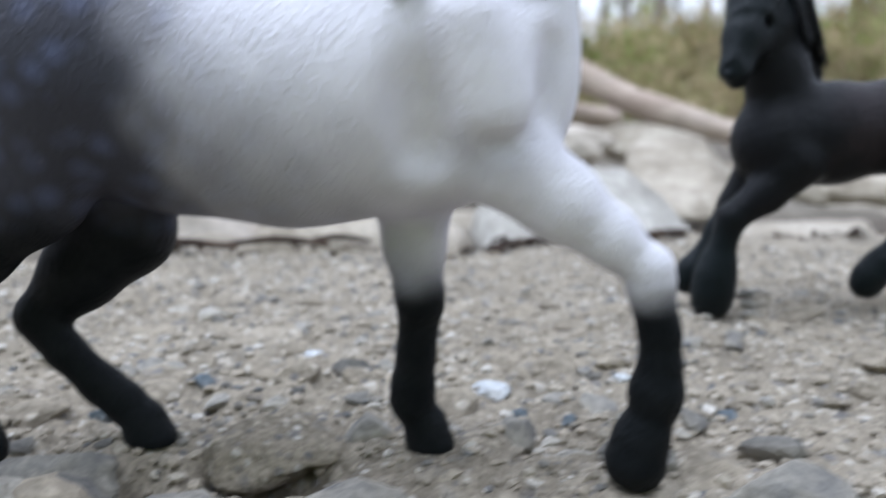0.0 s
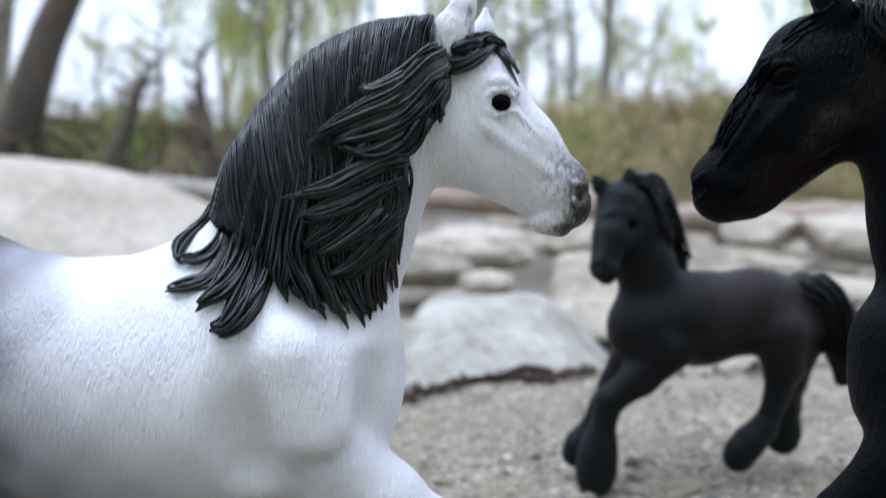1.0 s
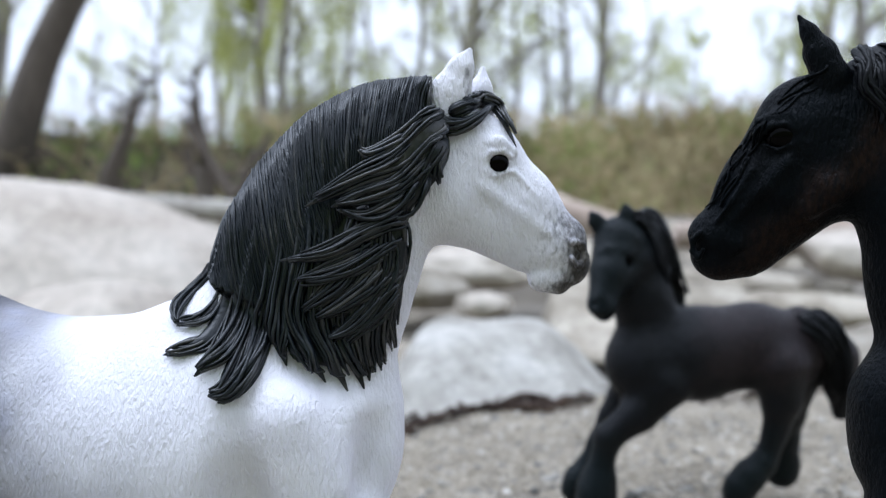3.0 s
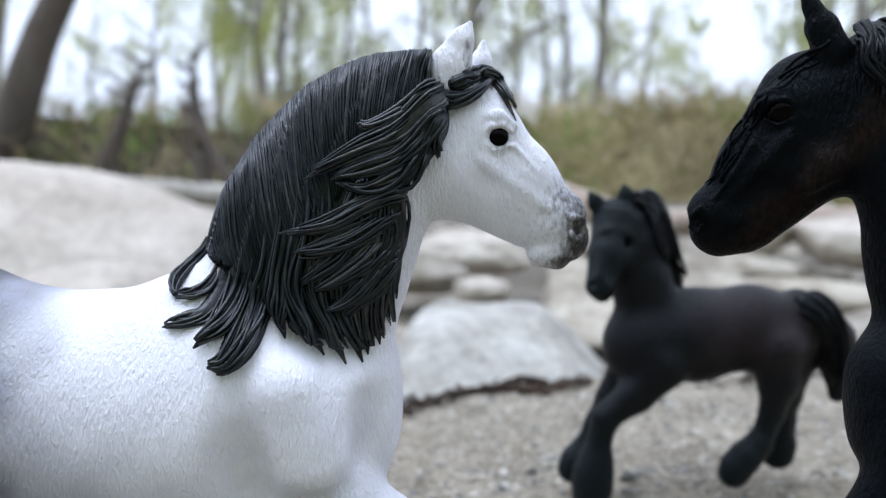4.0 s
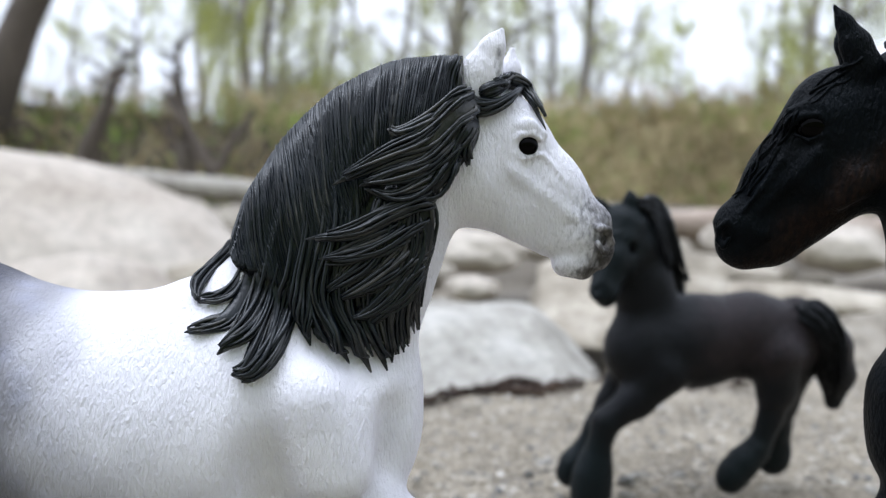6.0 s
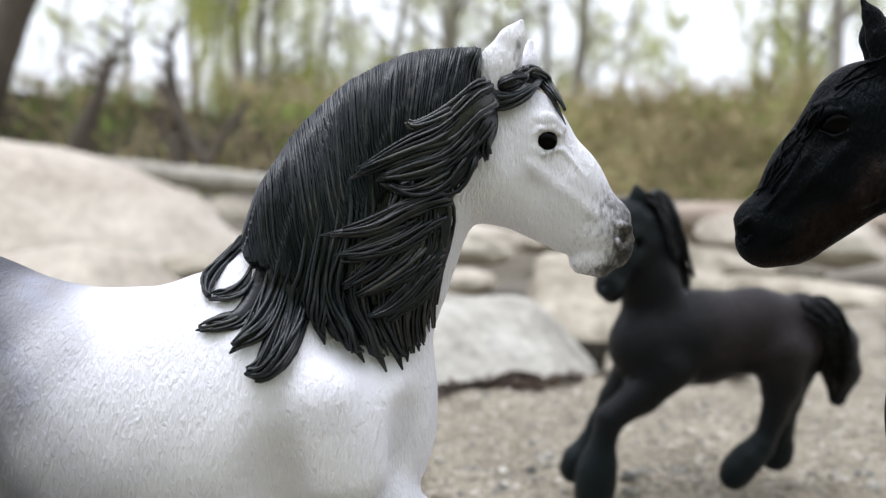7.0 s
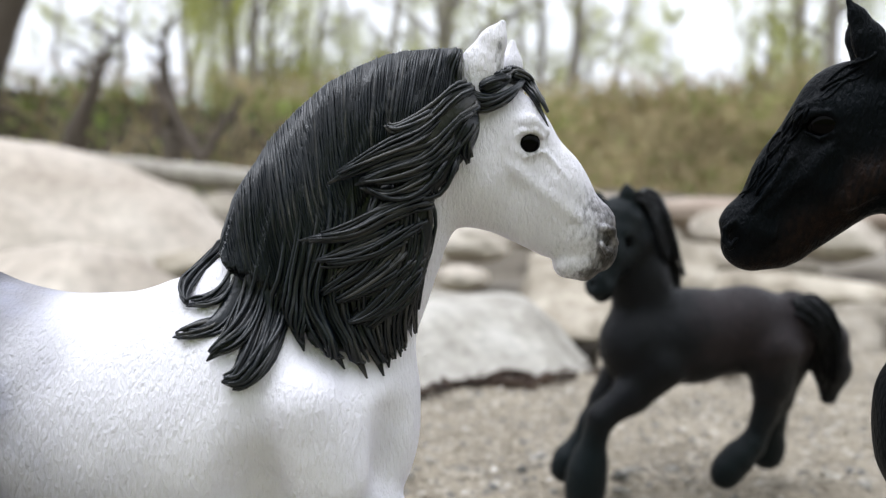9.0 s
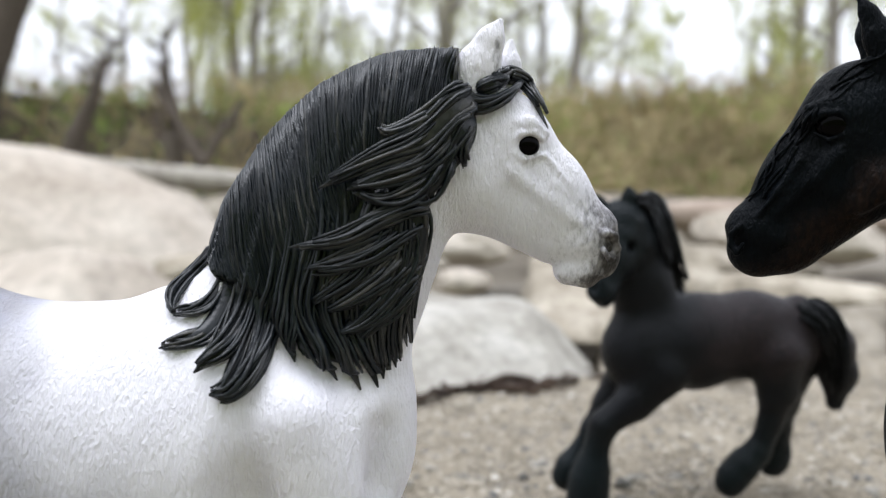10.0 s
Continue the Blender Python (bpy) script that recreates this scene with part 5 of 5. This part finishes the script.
sky_blocker()
PEB_ME = []
for i in range(6):
    b = stone_bm((0.002, 0.002, 0.002), 40 + i, 0.7, 2, 0.3)
    me = bpy.data.meshes.new("pebble")
    b.to_mesh(me)
    b.free()
    me.materials.append(M_PEBBLE)
    PEB_ME.append(me)
rng = random.Random(77)
count = 0
while count < 290:
    x, y = rng.uniform(-0.15, 0.15), -0.075 + 0.2 * rng.random() ** 1.2
    r = rng.choice((0.0012, 0.0015, 0.002, 0.002, 0.003)) * rng.uniform(0.8, 1.4)
    if min(math.hypot(x - hx, y - hy) for hx, hy in HOOVES) < 0.007 + r:
        continue
    ob = new("pebble", PEB_ME[count % 6])
    ob.parent = SLAB
    ob.matrix_world = pose(x, y, slab_height(x, y) + r * 0.1, rng.uniform(-15, 15), rng.uniform(-15, 15), rng.uniform(0, 360)) @ Matrix.Diagonal((r * 500 * rng.uniform(0.9, 1.7), r * 500, r * 500 * rng.uniform(0.5, 0.8), 1))
    count += 1


def chunks():
    """Broken blocks of the slab's crumbling front."""
    crng = random.Random(31)
    for i in range(60):
        x, y = crng.uniform(-0.13, 0.03), crng.uniform(-0.085, -0.024)
        if min(math.hypot(x - hx, y - hy) for hx, hy in HOOVES) < 0.013:
            continue
        if math.hypot(x + 0.055, y + 0.02) < 0.02:
            continue
        s = crng.uniform(0.003, 0.009)
        ob = part("rock_chunk", stone_bm((s * crng.uniform(1, 1.6), s, s * 0.6), 200 + i, 0.9, 3, 0.25), M_PEBBLE, SLAB)
        ob.matrix_world = pose(x, y, slab_height(x, y) + s * 0.05, crng.uniform(-12, 12), crng.uniform(-12, 12), crng.uniform(0, 360))


def edge_debris():
    """Crumbs of bark and broken twigs washed up along the slab's far edge."""
    g = random.Random(23)
    out = Build()
    for i in range(330):
        x = g.gauss(0.036, 0.014) if i % 4 == 0 else g.uniform(-0.025, 0.066) if i % 4 < 3 else g.uniform(-0.16, 0.2)
        y = slab_edge(x) - 0.009 + g.gauss(0, 0.0035)
        z = slab_height(x, y) + g.uniform(0.0004, 0.0026)
        a, ln = g.gauss(0.3, 0.6), g.uniform(0.002, 0.009)
        d = Vector((math.cos(a) * ln, math.sin(a) * ln, g.uniform(-0.0008, 0.0008)))
        m = Vector((x, y, z)) + d * 0.5 + Vector((0, 0, g.uniform(0, 0.0008)))
        r = g.uniform(0.0005, 0.0014)
        out.tube([(x, y, z), m, Vector((x, y, z)) + d], [r * 0.7, r, r * 0.6], 0, 6, g.uniform(0.4, 1))
    ob = out.object("bark_debris", lambda q: q, [M_DEBRIS])
    tagged(ob, "strip of brown bark crumbs and broken twigs along the slab edge", "debris", kind="stuff")


def front_rocks():
    """Larger rocks round the dark hollow at the slab's broken front, and single pebbles of other colours."""
    for name, x, y, z, sx, sy, sz, seed, mat, ang in (
            ("rock_chunk", -0.0550, -0.0085, -0.0008, 0.0125, 0.0080, 0.0052, 401, M_SLAB, 0.6), ("rock_chunk", -0.0835, -0.0260, 0, 0.0095, 0.0075, 0.0060, 402, M_PEBBLE, 0.7),
            ("rock_chunk", -0.0625, -0.0290, -0.003, 0.0085, 0.0060, 0.0050, 403, M_PEBBLE, 0.5), ("rock_chunk", -0.0390, -0.0285, -0.0025, 0.0120, 0.0060, 0.0048, 404, M_SLAB, 0.6),
            ("rock_chunk", -0.0385, -0.0040, 0, 0.0060, 0.0050, 0.0042, 405, M_PEBBLE, 0.7), ("rock_chunk", -0.0490, 0.0285, 0, 0.0052, 0.0042, 0.0036, 406, M_PEBBLE, 0.9),
            ("rock_chunk", -0.0140, -0.0010, 0, 0.0055, 0.0040, 0.0030, 407, M_PEBBLE, 0.6), ("rock_chunk", -0.0745, -0.0110, -0.001, 0.0060, 0.0050, 0.0040, 408, M_SLAB, 0.6),
            ("pebble", -0.0183, 0.0198, 0, 0.0042, 0.0030, 0.0022, 409, M_QUARTZ, 0.9), ("pebble", -0.0124, 0.0092, 0.0005, 0.0017, 0.0015, 0.0018, 410, M_BLUESTONE, 0.2),
            ("pebble", -0.0030, 0.0080, 0, 0.0016, 0.0013, 0.0012, 411, M_BLUESTONE, 0.3), ("pebble", 0.0285, 0.0173, 0, 0.0024, 0.0018, 0.0014, 412, M_BLUESTONE, 0.5),
            ("pebble", -0.0780, 0.0200, 0, 0.0030, 0.0022, 0.0018, 413, M_BLUESTONE, 0.6), ("pebble", -0.0600, 0.0400, 0, 0.0030, 0.0020, 0.0016, 414, M_QUARTZ, 0.6),
            ("pebble", 0.0100, 0.0300, 0, 0.0022, 0.0017, 0.0014, 415, M_QUARTZ, 0.7), ("pebble", -0.0930, 0.0060, 0, 0.0028, 0.0022, 0.0020, 416, M_BLUESTONE, 0.6)):
        ob = part(name, stone_bm((sx, sy, sz), seed, ang, 4, 0.3), mat, SLAB, smooth=True)
        base = min(slab_height(x, y), 0.0) if sx < 0.004 else 0.0
        ob.matrix_world = pose(x, y, base + z + 0.1 * sz, 4, -5, seed * 37 % 50 - 25)


def gravel(n):
    """Loose grit too small to pick apart."""
    g = random.Random(5)
    base = []
    for i in range(5):
        b = stone_bm((1, 1, 1), 80 + i, 0.6, 1, 0.3)
        b.verts.ensure_lookup_table()
        base.append((np.array([v.co[:] for v in b.verts]), np.array([[v.index for v in f.verts] for f in b.faces])))
        b.free()
    vs, fs, off = [], [], 0
    for i in range(n):
        x, y = g.uniform(-0.2, 0.2), -0.1 + 0.3 * g.random() ** 1.3
        if y > slab_edge(x) - 0.003:
            continue
        r = 0.0005 + 0.0011 * g.random() ** 2.2
        v, f = base[i % 5]
        a = g.uniform(0, 6.28)
        sx, sz = r * g.uniform(0.9, 1.6), r * g.uniform(0.5, 0.9)
        px, py = v[:, 0] * sx, v[:, 1] * r
        vs.append(np.stack([px * math.cos(a) - py * math.sin(a) + x, px * math.sin(a) + py * math.cos(a) + y, v[:, 2] * sz + slab_height(x, y) + 0.1 * r], 1))
        fs.append(f + off)
        off += len(v)
    me = bpy.data.meshes.new("grit")
    me.from_pydata(np.vstack(vs).tolist(), [], np.vstack(fs).tolist())
    me.materials.append(M_GRIT)
    ob = new("grit", me)
    ob.parent = SLAB
    ob["kind"] = "stuff"


def flakes():
    """Flat broken facets of the conglomerate, bedded in the slab's top."""
    frng = random.Random(12)
    shapes = []
    for i in range(6):
        b = stone_bm((0.004, 0.004, 0.002), 300 + i, 0.9, 2, 0.35)
        me = bpy.data.meshes.new("facet")
        b.to_mesh(me)
        b.free()
        me.materials.append(M_SLAB)
        shapes.append(me)
    for i in range(260):
        x, y = frng.uniform(-0.14, 0.15), frng.uniform(-0.08, 0.10)
        s = 0.0025 + 0.006 * frng.random() ** 2
        if min(math.hypot(x - hx, y - hy) for hx, hy in HOOVES) < 0.007 + s:
            continue
        ob = new("facet", shapes[i % 6])
        ob.parent = SLAB
        ob.matrix_world = pose(x, y, slab_height(x, y) - 0.05 * s, frng.uniform(-14, 14), frng.uniform(-14, 14), frng.uniform(0, 360)) @ Matrix.Diagonal((s * 250 * frng.uniform(0.9, 1.6), s * 250, s * 250 * frng.uniform(0.6, 1.0), 1))


edge_debris()
chunks()
front_rocks()
flakes()
gravel(15000)
